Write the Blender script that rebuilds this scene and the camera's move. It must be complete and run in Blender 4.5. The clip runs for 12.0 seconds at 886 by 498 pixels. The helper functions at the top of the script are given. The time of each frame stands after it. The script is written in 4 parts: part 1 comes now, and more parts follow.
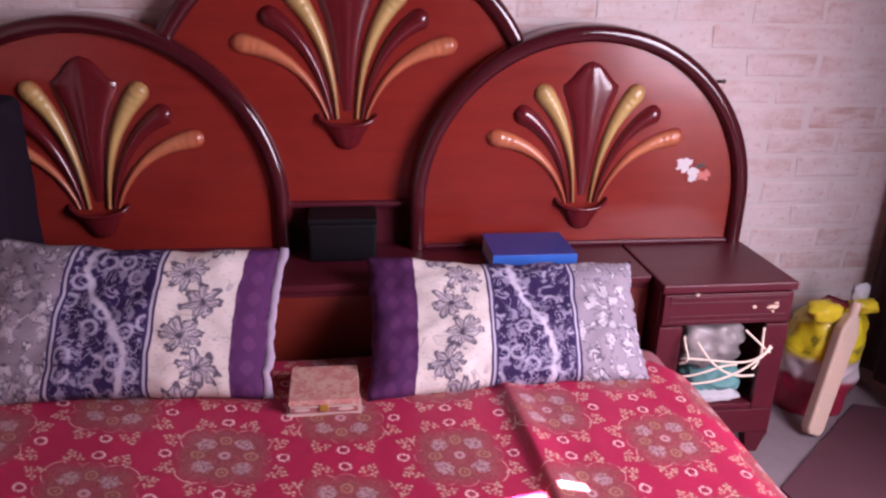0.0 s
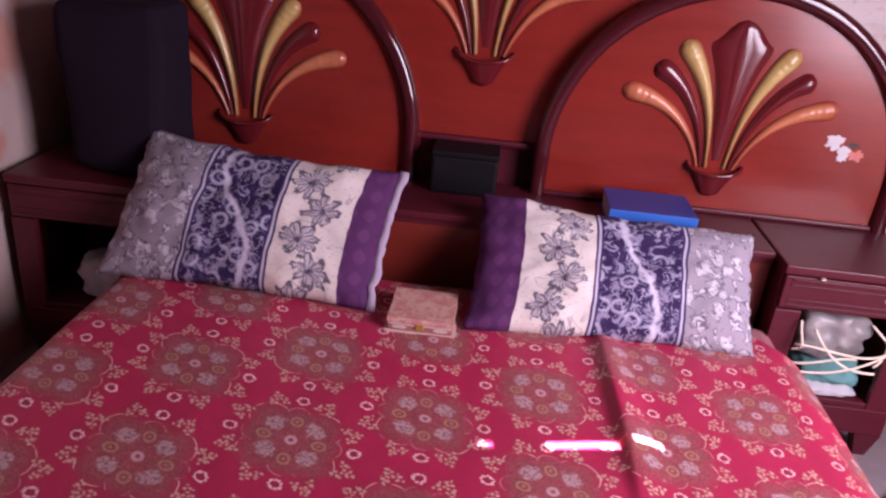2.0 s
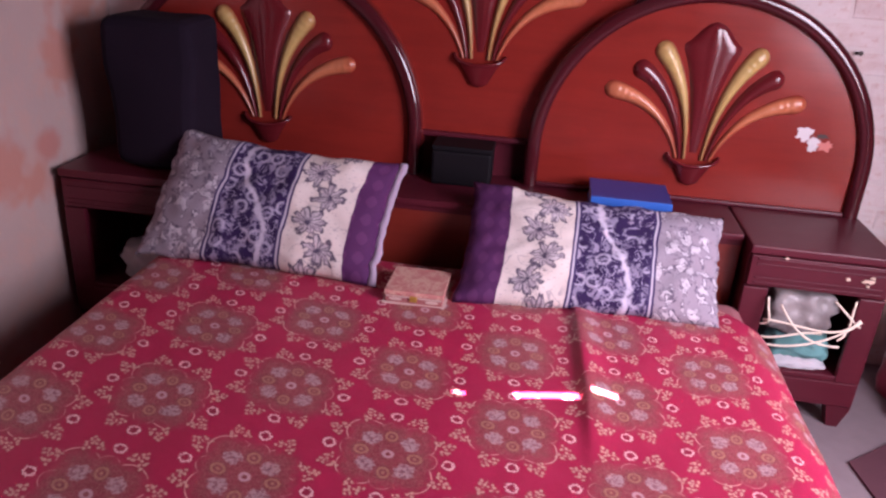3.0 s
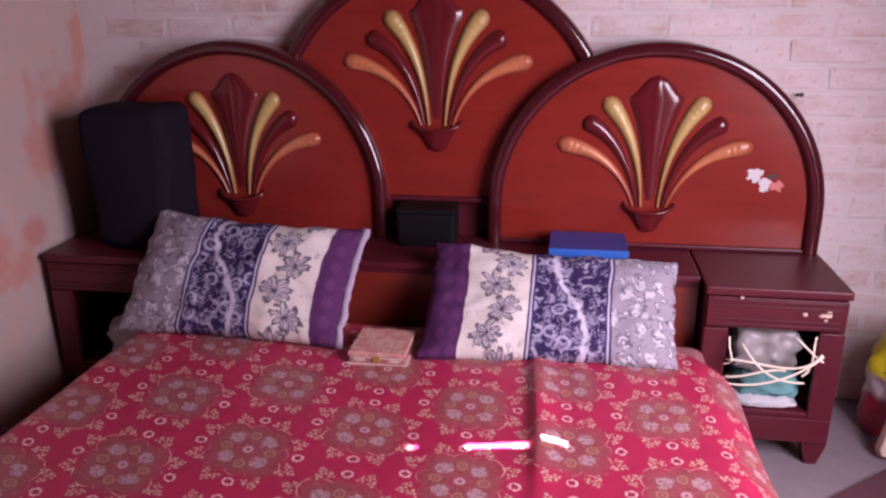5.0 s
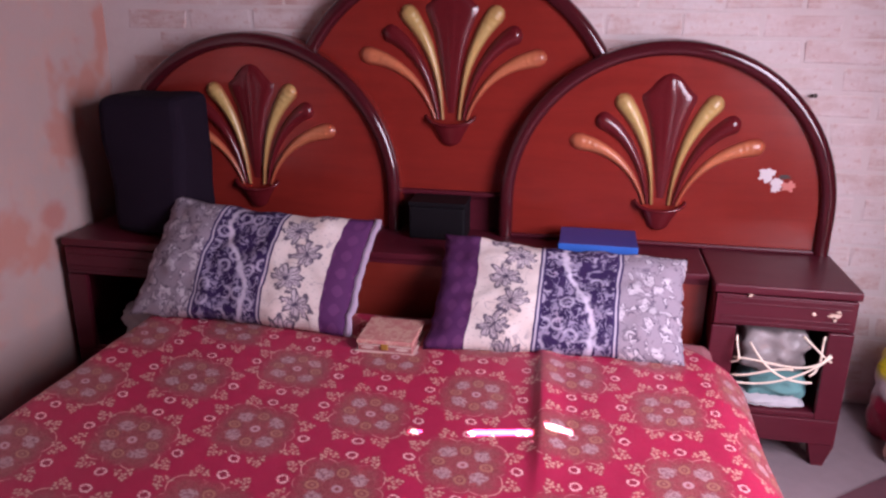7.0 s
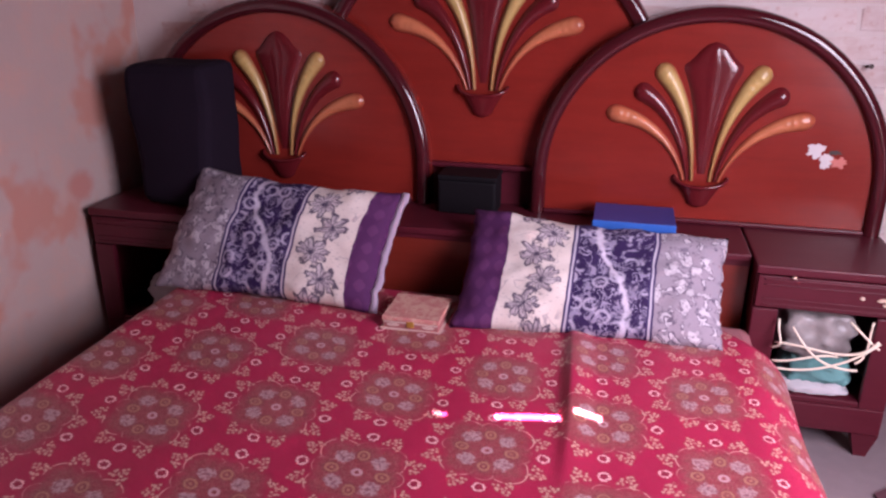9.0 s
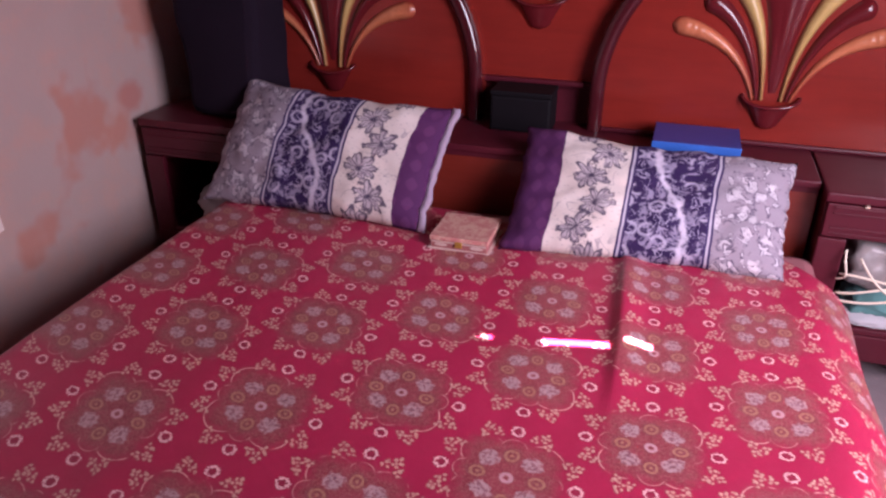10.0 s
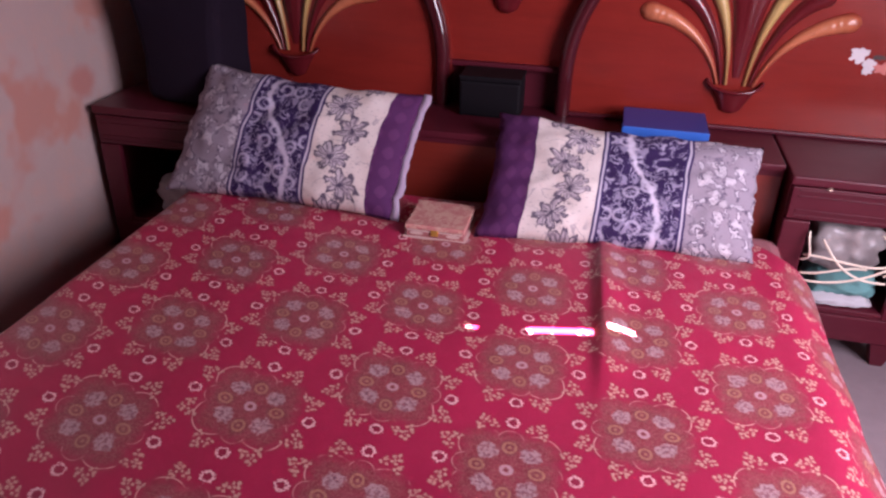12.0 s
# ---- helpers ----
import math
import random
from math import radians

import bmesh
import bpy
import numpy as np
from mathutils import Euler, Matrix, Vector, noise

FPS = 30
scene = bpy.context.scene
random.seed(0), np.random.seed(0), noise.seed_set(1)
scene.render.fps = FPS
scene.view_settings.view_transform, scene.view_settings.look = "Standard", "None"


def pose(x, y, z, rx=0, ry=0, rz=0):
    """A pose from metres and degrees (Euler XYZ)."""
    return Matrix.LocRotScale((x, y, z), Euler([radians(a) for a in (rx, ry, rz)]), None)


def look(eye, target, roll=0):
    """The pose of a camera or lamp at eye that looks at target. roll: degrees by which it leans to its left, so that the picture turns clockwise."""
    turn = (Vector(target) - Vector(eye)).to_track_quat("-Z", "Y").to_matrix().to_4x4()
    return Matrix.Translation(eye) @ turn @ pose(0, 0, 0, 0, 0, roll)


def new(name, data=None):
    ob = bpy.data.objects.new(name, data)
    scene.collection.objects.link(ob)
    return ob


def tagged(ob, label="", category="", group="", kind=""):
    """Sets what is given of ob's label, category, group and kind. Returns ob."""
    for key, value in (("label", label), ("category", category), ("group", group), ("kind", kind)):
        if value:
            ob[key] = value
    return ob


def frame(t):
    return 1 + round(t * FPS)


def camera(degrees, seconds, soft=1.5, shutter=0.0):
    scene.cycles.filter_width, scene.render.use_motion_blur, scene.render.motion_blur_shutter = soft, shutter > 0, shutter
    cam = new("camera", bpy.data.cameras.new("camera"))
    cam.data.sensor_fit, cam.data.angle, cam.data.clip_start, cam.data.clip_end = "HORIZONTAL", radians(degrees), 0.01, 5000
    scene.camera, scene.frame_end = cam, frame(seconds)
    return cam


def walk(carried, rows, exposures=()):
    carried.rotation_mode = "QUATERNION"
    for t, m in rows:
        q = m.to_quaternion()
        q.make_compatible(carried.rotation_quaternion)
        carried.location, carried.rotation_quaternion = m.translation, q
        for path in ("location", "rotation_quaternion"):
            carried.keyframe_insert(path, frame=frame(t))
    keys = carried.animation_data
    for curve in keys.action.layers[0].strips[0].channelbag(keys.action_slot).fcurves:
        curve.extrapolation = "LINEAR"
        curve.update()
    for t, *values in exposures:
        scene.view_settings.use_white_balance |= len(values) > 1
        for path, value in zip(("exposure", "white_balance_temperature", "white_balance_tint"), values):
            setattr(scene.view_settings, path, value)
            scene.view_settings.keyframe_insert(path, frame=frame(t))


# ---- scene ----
cam = camera(61.0, 12.0, 2.4)
PATH = [
    (0, (-0.004, -2.17, 1.454), (0.254, -0.314, 0.755), 1.5),
    (0.5, (0.059, -2.167, 1.483), (0.077, -0.318, 0.721), -1.3),
    (1, (0.058, -2.2, 1.437), (0.121, -0.32, 0.756), 2.6),
    (1.5, (0.076, -2.192, 1.408), (0.033, -0.369, 0.586), 2.5),
    (2, (0.06, -2.216, 1.415), (-0.037, -0.395, 0.596), 5.5),
    (2.5, (0.146, -2.384, 1.385), (-0.138, -0.607, 0.511), 6.9),
    (3, (0.228, -2.435, 1.434), (0.003, -0.613, 0.641), 3.8),
    (3.2, (0.246, -2.441, 1.439), (0.005, -0.608, 0.675), 4.6),
    (4.8, (0.423, -2.463, 1.461), (0.123, -0.615, 0.759), -0.3),
    (5, (0.429, -2.474, 1.457), (0.116, -0.605, 0.816), -0.6),
    (5.5, (0.431, -2.468, 1.449), (0.106, -0.61, 0.785), 0.0),
    (6, (0.445, -2.477, 1.443), (0.101, -0.622, 0.781), 0.1),
    (6.5, (0.441, -2.486, 1.43), (0.146, -0.61, 0.804), 1.1),
    (7, (0.448, -2.504, 1.42), (0.095, -0.636, 0.797), 0.4),
    (7.2, (0.425, -2.496, 1.442), (0.058, -0.654, 0.753), 1.0),
    (8.8, (0.448, -2.434, 1.421), (0.029, -0.613, 0.708), 0.2),
    (9, (0.449, -2.434, 1.412), (0.014, -0.611, 0.715), 0.3),
    (9.5, (0.451, -2.417, 1.413), (-0.071, -0.634, 0.673), 0.6),
    (10, (0.435, -2.386, 1.402), (-0.1, -0.684, 0.5), 0.1),
    (10.5, (0.405, -2.378, 1.392), (-0.182, -0.694, 0.487), 0.8),
    (11, (0.399, -2.389, 1.398), (-0.063, -0.685, 0.457), 2.6),
    (11.5, (0.387, -2.391, 1.387), (-0.048, -0.701, 0.411), 1.6),
    (12, (0.342, -2.387, 1.422), (-0.037, -0.671, 0.468), 1.3),
]
walk(cam, [(t, look(eye, target, roll)) for t, eye, target, roll in PATH], [(0, 6.66, 5900, 34), (5.0, 6.57, 5900, 34), (9.0, 6.55, 5900, 34), (12.0, 6.48, 5900, 34)])


# ---- world, sun and daylight ----
FLOOR = 0.13
SUN_TO = Vector((0.12, -1.0, 0.6)).normalized()
world = bpy.data.worlds.new("world")
scene.world = world
world.use_nodes = True
wn = world.node_tree
sky = wn.nodes.new("ShaderNodeTexSky")
sky.sky_type, sky.sun_disc = "NISHITA", False
sky.sun_elevation = math.asin(SUN_TO.z)
sky.sun_rotation = math.atan2(SUN_TO.x, SUN_TO.y)
wn.links.new(sky.outputs[0], wn.nodes["Background"].inputs[0])
wn.nodes["Background"].inputs[1].default_value = 0.05

sun_data = bpy.data.lights.new("sun", "SUN")
sun_data.energy, sun_data.angle, sun_data.color = 5.0, radians(0.22), (1.0, 0.95, 0.88)
sun = new("sun", sun_data)
sun.matrix_world = look(SUN_TO * 10, (0, 0, 0))

door_data = bpy.data.lights.new("door_daylight", "AREA")
door_data.shape, door_data.size, door_data.size_y = "RECTANGLE", 1.0, 1.25
door_data.spread = radians(122)
door_data.energy, door_data.color = 0.41, (1.0, 0.95, 0.93)
door_light = new("door_daylight", door_data)
door_light.matrix_world = look((1.80, -1.78, 1.42), (0.96, -1.08, 0.83))


# ---- materials ----
class Val:
    """A number that flows through math nodes."""

    def __init__(self, nt, s):
        self.nt, self.s = nt, s

    def op(self, kind, *others):
        n = self.nt.nodes.new("ShaderNodeMath")
        n.operation = kind
        for i, o in enumerate((self, *others)):
            if isinstance(o, Val):
                self.nt.links.new(o.s, n.inputs[i])
            else:
                n.inputs[i].default_value = o
        return Val(self.nt, n.outputs[0])

    def __add__(self, o): return self.op("ADD", o)
    def __sub__(self, o): return self.op("SUBTRACT", o)
    def __mul__(self, o): return self.op("MULTIPLY", o)
    def __truediv__(self, o): return self.op("DIVIDE", o)
    def absv(self): return self.op("ABSOLUTE")
    def root(self): return self.op("SQRT")
    def mn(self, o): return self.op("MINIMUM", o)
    def mx(self, o): return self.op("MAXIMUM", o)
    def sine(self): return self.op("SINE")
    def fold(self, lo, hi): return self.op("WRAP", hi, lo)

    def under(self, edge, soft=0.001):
        """1 where the value is below the edge, 0 above, softly."""
        n = self.nt.nodes.new("ShaderNodeMapRange")
        n.interpolation_type = "SMOOTHSTEP"
        self.nt.links.new(self.s, n.inputs["Value"])
        for key, v in (("From Min", edge - soft), ("From Max", edge + soft), ("To Min", 1.0), ("To Max", 0.0)):
            n.inputs[key].default_value = v
        return Val(self.nt, n.outputs[0])

    def over(self, edge, soft=0.001):
        n = self.under(edge, soft)
        return n.op("MULTIPLY_ADD", -1.0, 1.0)


class Mat:
    """A node material under construction."""

    def __init__(self, name, rough=0.6, metal=0.0, coat=0.0, sheen=0.0, spec=0.5):
        self.m = bpy.data.materials.new(name)
        self.m.use_nodes = True
        self.nt = self.m.node_tree
        self.b = self.nt.nodes["Principled BSDF"]
        self.b.inputs["Roughness"].default_value = rough
        self.b.inputs["Specular IOR Level"].default_value = spec
        self.b.inputs["Metallic"].default_value = metal
        self.b.inputs["Coat Weight"].default_value = coat
        self.b.inputs["Coat Roughness"].default_value = 0.06
        self.b.inputs["Sheen Weight"].default_value = sheen
        self.tc = self.nt.nodes.new("ShaderNodeTexCoord")
        self.vec = self.tc.outputs["Object"]

    def use_uv(self):
        self.vec = self.tc.outputs["UV"]
        return self

    def xyz(self, vec=None):
        n = self.nt.nodes.new("ShaderNodeSeparateXYZ")
        self.nt.links.new(vec or self.vec, n.inputs[0])
        return [Val(self.nt, o) for o in n.outputs]

    def scaled(self, s):
        n = self.nt.nodes.new("ShaderNodeMapping")
        n.inputs["Scale"].default_value = s
        self.nt.links.new(self.vec, n.inputs[0])
        return n.outputs[0]

    def noise(self, scale, detail=4, rough=0.55, vec=None, warp=0.0):
        n = self.nt.nodes.new("ShaderNodeTexNoise")
        n.inputs["Scale"].default_value = scale
        n.inputs["Detail"].default_value = detail
        n.inputs["Roughness"].default_value = rough
        n.inputs["Distortion"].default_value = warp
        self.nt.links.new(vec or self.vec, n.inputs["Vector"])
        return Val(self.nt, n.outputs[0])

    def cells(self, scale, feature="F1", rnd=1.0, vec=None):
        n = self.nt.nodes.new("ShaderNodeTexVoronoi")
        n.feature = feature
        n.voronoi_dimensions = "2D"
        n.inputs["Scale"].default_value = scale
        n.inputs["Randomness"].default_value = rnd
        self.nt.links.new(vec or self.vec, n.inputs["Vector"])
        return n

    def rand(self):
        n = self.nt.nodes.new("ShaderNodeObjectInfo")
        return Val(self.nt, n.outputs["Random"])

    def colour(self, c):
        n = self.nt.nodes.new("ShaderNodeRGB")
        n.outputs[0].default_value = (*c, 1)
        return n.outputs[0]

    def mix(self, f, a, b):
        n = self.nt.nodes.new("ShaderNodeMix")
        n.data_type = "RGBA"
        ins = [i for i in n.inputs if i.type == "RGBA"]
        if isinstance(f, Val):
            self.nt.links.new(f.s, n.inputs[0])
        else:
            n.inputs[0].default_value = f
        for sock, v in ((ins[0], a), (ins[1], b)):
            if isinstance(v, tuple):
                sock.default_value = (*v, 1)
            else:
                self.nt.links.new(v, sock)
        return [o for o in n.outputs if o.type == "RGBA"][0]

    def done(self, col, bump=None, depth=0.002, strength=0.5, rough=None):
        if isinstance(col, tuple):
            col = self.colour(col)
        self.nt.links.new(col, self.b.inputs["Base Color"])
        if rough is not None:
            self.nt.links.new(rough.s, self.b.inputs["Roughness"])
        if bump is not None:
            n = self.nt.nodes.new("ShaderNodeBump")
            n.inputs["Distance"].default_value = depth
            n.inputs["Strength"].default_value = strength
            self.nt.links.new(bump.s, n.inputs["Height"])
            self.nt.links.new(n.outputs[0], self.b.inputs["Normal"])
        return self.m


def wood(name, dark, light, rough=0.22, coat=0.5, along=(2.0, 30.0, 30.0), spec=0.5, relief=0.0004):
    w = Mat(name, rough, coat=coat, spec=spec)
    v = w.scaled(along)
    grain = w.noise(3.0, 6, 0.6, v, 0.6)
    broad = w.noise(5.0, 3)
    c = w.mix(grain * 0.6 + broad * 0.4, dark, light)
    smear = w.noise(9.0, 4) * 0.12 + (rough - 0.06)
    return w.done(c, grain, relief, 0.25, smear)


M_PANEL = wood("red_lacquered_wood", (0.125, 0.011, 0.008), (0.290, 0.028, 0.018), 0.20, 0.0, (1.2, 9.0, 9.0))
M_RIM = wood("dark_lacquered_wood", (0.040, 0.005, 0.008), (0.075, 0.009, 0.013), 0.12, 0.4, spec=0.4, relief=0.0001)
M_DARKWOOD = wood("maroon_lacquered_wood", (0.056, 0.005, 0.011), (0.100, 0.011, 0.021), 0.40, 0.0, spec=0.34)
M_FRONT = wood("brown_red_wood", (0.13, 0.013, 0.008), (0.22, 0.026, 0.013), 0.36, 0.2)
M_PLUM = wood("plum_painted_carving", (0.090, 0.007, 0.010), (0.130, 0.011, 0.014), 0.20, 0.0, spec=0.55, relief=0.0001)
M_BARE = wood("pale_bare_wood", (0.50, 0.36, 0.27), (0.66, 0.50, 0.40), 0.6, 0.0)


def painted(name, a, b, rough=0.3, metal=0.0):
    p = Mat(name, rough, metal, 0.4)
    n = p.noise(40, 4)
    return p.done(p.mix(n, a, b), n, 0.0008, 0.3)


def airbrushed(name, a, b, deep, tip):
    """Paint sprayed along a carved plume, thin at its edges."""
    p = Mat(name, 0.3)
    n = p.noise(40, 4)
    paint = p.mix(n, a, b)
    p.use_uv()
    across, along, _ = p.xyz()
    rim = (across - 0.5).absv() + (p.noise(6, 3) - 0.5) * 0.12
    col = p.mix(rim.over(0.31, 0.15) * 0.95, paint, deep)
    col = p.mix(along.over(0.93, 0.07) * tip, col, deep)
    col = p.mix(along.under(0.30, 0.30) * 0.55, col, deep)
    return p.done(col)


M_GOLD = airbrushed("gold_paint", (0.42, 0.27, 0.085), (0.54, 0.37, 0.14), (0.20, 0.035, 0.014), 0.35)
M_COPPER = airbrushed("copper_paint", (0.42, 0.12, 0.05), (0.56, 0.19, 0.09), (0.20, 0.014, 0.010), 0.5)
M_BRASS = painted("brass_clasp", (0.60, 0.36, 0.06), (0.72, 0.46, 0.10), 0.3, 0.7)


def bedspread_material():
    k = Mat("crimson_jacquard", 0.48, spec=0.32).use_uv()
    u, v, _ = k.xyz()
    wob = k.noise(14, 2) - 0.5
    u, v = u + wob * 0.008, v + (k.noise(11, 2) - 0.5) * 0.008
    px, py = 0.4854, 0.2938
    # the cloth lies a little skewed and stretched
    v = v + u * 0.092 - u * u * 0.146 + 0.9971
    u = u + u * u * 0.06 + v * 0.05 + 0.008
    # two interleaved grids of medallions, half a step apart
    x1, y1 = u.fold(-px / 2, px / 2), v.fold(-py / 2, py / 2)
    x2, y2 = (u - px / 2).fold(-px / 2, px / 2), (v + py / 2).fold(-py / 2, py / 2)
    r1, r2 = (x1 * x1 + y1 * y1).root(), (x2 * x2 + y2 * y2).root()
    first = (r1 - r2).under(0.0, 0.00001)
    x = x1 * first + x2 * (first * -1.0 + 1.0)
    y = y1 * first + y2 * (first * -1.0 + 1.0)
    r = r1.mn(r2)
    ax, ay = x.absv(), y.absv()
    hi, lo = ax.mx(ay), ax.mn(ay)
    s = 0.7071
    d1, d2 = ((x + y) * s).absv(), ((x - y) * s).absv()
    hi2, lo2 = d1.mx(d2), d1.mn(d2)
    fine = k.noise(230, 3)
    mid = k.noise(75, 3, 0.6)
    broad = k.noise(3.0, 3)
    col = k.mix(mid * 0.5 + broad * 0.5, (0.34, 0.011, 0.048), (0.47, 0.0175, 0.078))
    # soft mauve field with four scallops, woven with dull gold thread
    scallop = ((hi2 - 0.070) * (hi2 - 0.070) + lo2 * lo2).root() - 0.043
    field = (r - 0.093).mn(scallop + 0.004) + (mid - 0.5) * 0.024
    inner = field.under(-0.002, 0.023)
    col = k.mix(inner * 0.66, col, k.mix(mid.over(0.5, 0.08), (0.185, 0.030, 0.034), (0.25, 0.055, 0.062)))
    speck = fine.over(0.53, 0.06) * field.under(-0.006, 0.012)
    col = k.mix(speck * 0.36, col, (0.38, 0.19, 0.15))
    # thin cream arcs along the scallops, worn away in places
    arc = (scallop + wob * 0.006).absv().under(0.0013, 0.0012) * hi2.over(0.078, 0.006)
    col = k.mix(arc * (k.noise(20, 2).over(0.50, 0.06) * 0.80), col, (0.74, 0.40, 0.35))
    tick = (((hi - 0.072) * (hi - 0.072) + lo * lo).root() - 0.024).absv().under(0.0010, 0.001) * hi.over(0.078, 0.004)
    col = k.mix(tick * k.noise(34, 2).over(0.48, 0.08) * 0.6, col, (0.70, 0.36, 0.32))
    # gold filigree leaves either side of each ring flower
    out = hi * 0.910 + lo * 0.414
    side = (hi * -0.414 + lo * 0.910).absv()
    wig = (k.noise(130, 2) - 0.5) * 0.010
    dots = None
    for o, c, rad in ((0.1385, 0.0, 0.0030), (0.1310, 0.0060, 0.0032), (0.1265, 0.0, 0.0022), (0.1195, 0.0046, 0.0028),
                      (0.1165, 0.0150, 0.0038), (0.1225, 0.0160, 0.0020), (0.1090, 0.0090, 0.0030), (0.1060, 0.0180, 0.0026)):
        b = ((out - o) * (out - o) + (side - c) * (side - c)).root() - rad
        dots = b if dots is None else dots.mn(b)
    inside = (dots + wig * 0.4).under(0.0022, 0.0022)
    leaf = (dots + wig * 1.3).under(0.0003, 0.0014) * (k.noise(210, 2).over(0.40, 0.10) * 0.55 + 0.45)
    col = k.mix(inside * 0.30, col, (0.27, 0.055, 0.050))
    col = k.mix(leaf * 0.64, col, (0.70, 0.47, 0.35))
    # cream ring flowers
    f = ((hi - 0.119) * (hi - 0.119) + lo * lo).root()
    fr = f + (k.noise(200, 1) - 0.5) * 0.013
    ring = (fr - 0.0108).absv().under(0.0023, 0.0014)
    col = k.mix(fr.under(0.0075, 0.001) * 0.6, col, (0.26, 0.02, 0.05))
    col = k.mix(ring * (k.noise(260, 1).over(0.40, 0.08) * 0.6 + 0.4), col, (0.80, 0.46, 0.46))
    # four pale flowers and four gold curls inside
    g = ((hi2 - 0.0545) * (hi2 - 0.0545) + lo2 * lo2 * 0.8).root()
    pet = g + (k.noise(85, 3) - 0.5) * 0.026
    white = pet.under(0.0180, 0.003)
    col = k.mix(white * 0.52, col, k.mix(k.noise(130, 2).over(0.47, 0.08), (0.27, 0.14, 0.17), (0.60, 0.46, 0.47)))
    col = k.mix((fine.under(0.40, 0.03) * g.under(0.011, 0.003)) * 0.55, col, (0.12, 0.06, 0.13))
    h = ((hi - 0.053) * (hi - 0.053) * 0.75 + lo * lo).root()
    curl = ((h + wig * 0.15) * 640.0 + 1.0).sine().over(0.1, 0.5) * h.under(0.0170, 0.0015) * (fine.over(0.42, 0.08) * 0.6 + 0.4)
    col = k.mix(h.under(0.0185, 0.003) * 0.22, col, (0.18, 0.07, 0.06))
    col = k.mix(curl * 0.48, col, (0.56, 0.31, 0.17))
    col = k.mix((r - 0.0085 + (fine - 0.5) * 0.007).absv().under(0.0034, 0.002) * 0.6, col, (0.66, 0.44, 0.48))
    weave = k.noise(900, 2)
    # the pattern threads are shinier than the ground
    satin = (inner * 0.6).mx(inside * 0.8).mx(ring)
    k.nt.links.new(((inner * 0.06).mx(leaf * 0.25).mx(ring * 0.25).mx(inside * 0.10) + 0.02).s, k.b.inputs["Sheen Weight"])
    k.b.inputs["Sheen Roughness"].default_value = 0.4
    k.b.inputs["Sheen Tint"].default_value = (1.0, 0.86, 0.74, 1.0)
    k.nt.links.new((satin * 0.45 + 0.52).s, k.b.inputs["Specular IOR Level"])
    return k.done(col, weave * 0.5 + leaf * 0.3 + ring * 0.3 + mid * 0.25, 0.0012, 0.5, satin * -0.04 + 0.50)


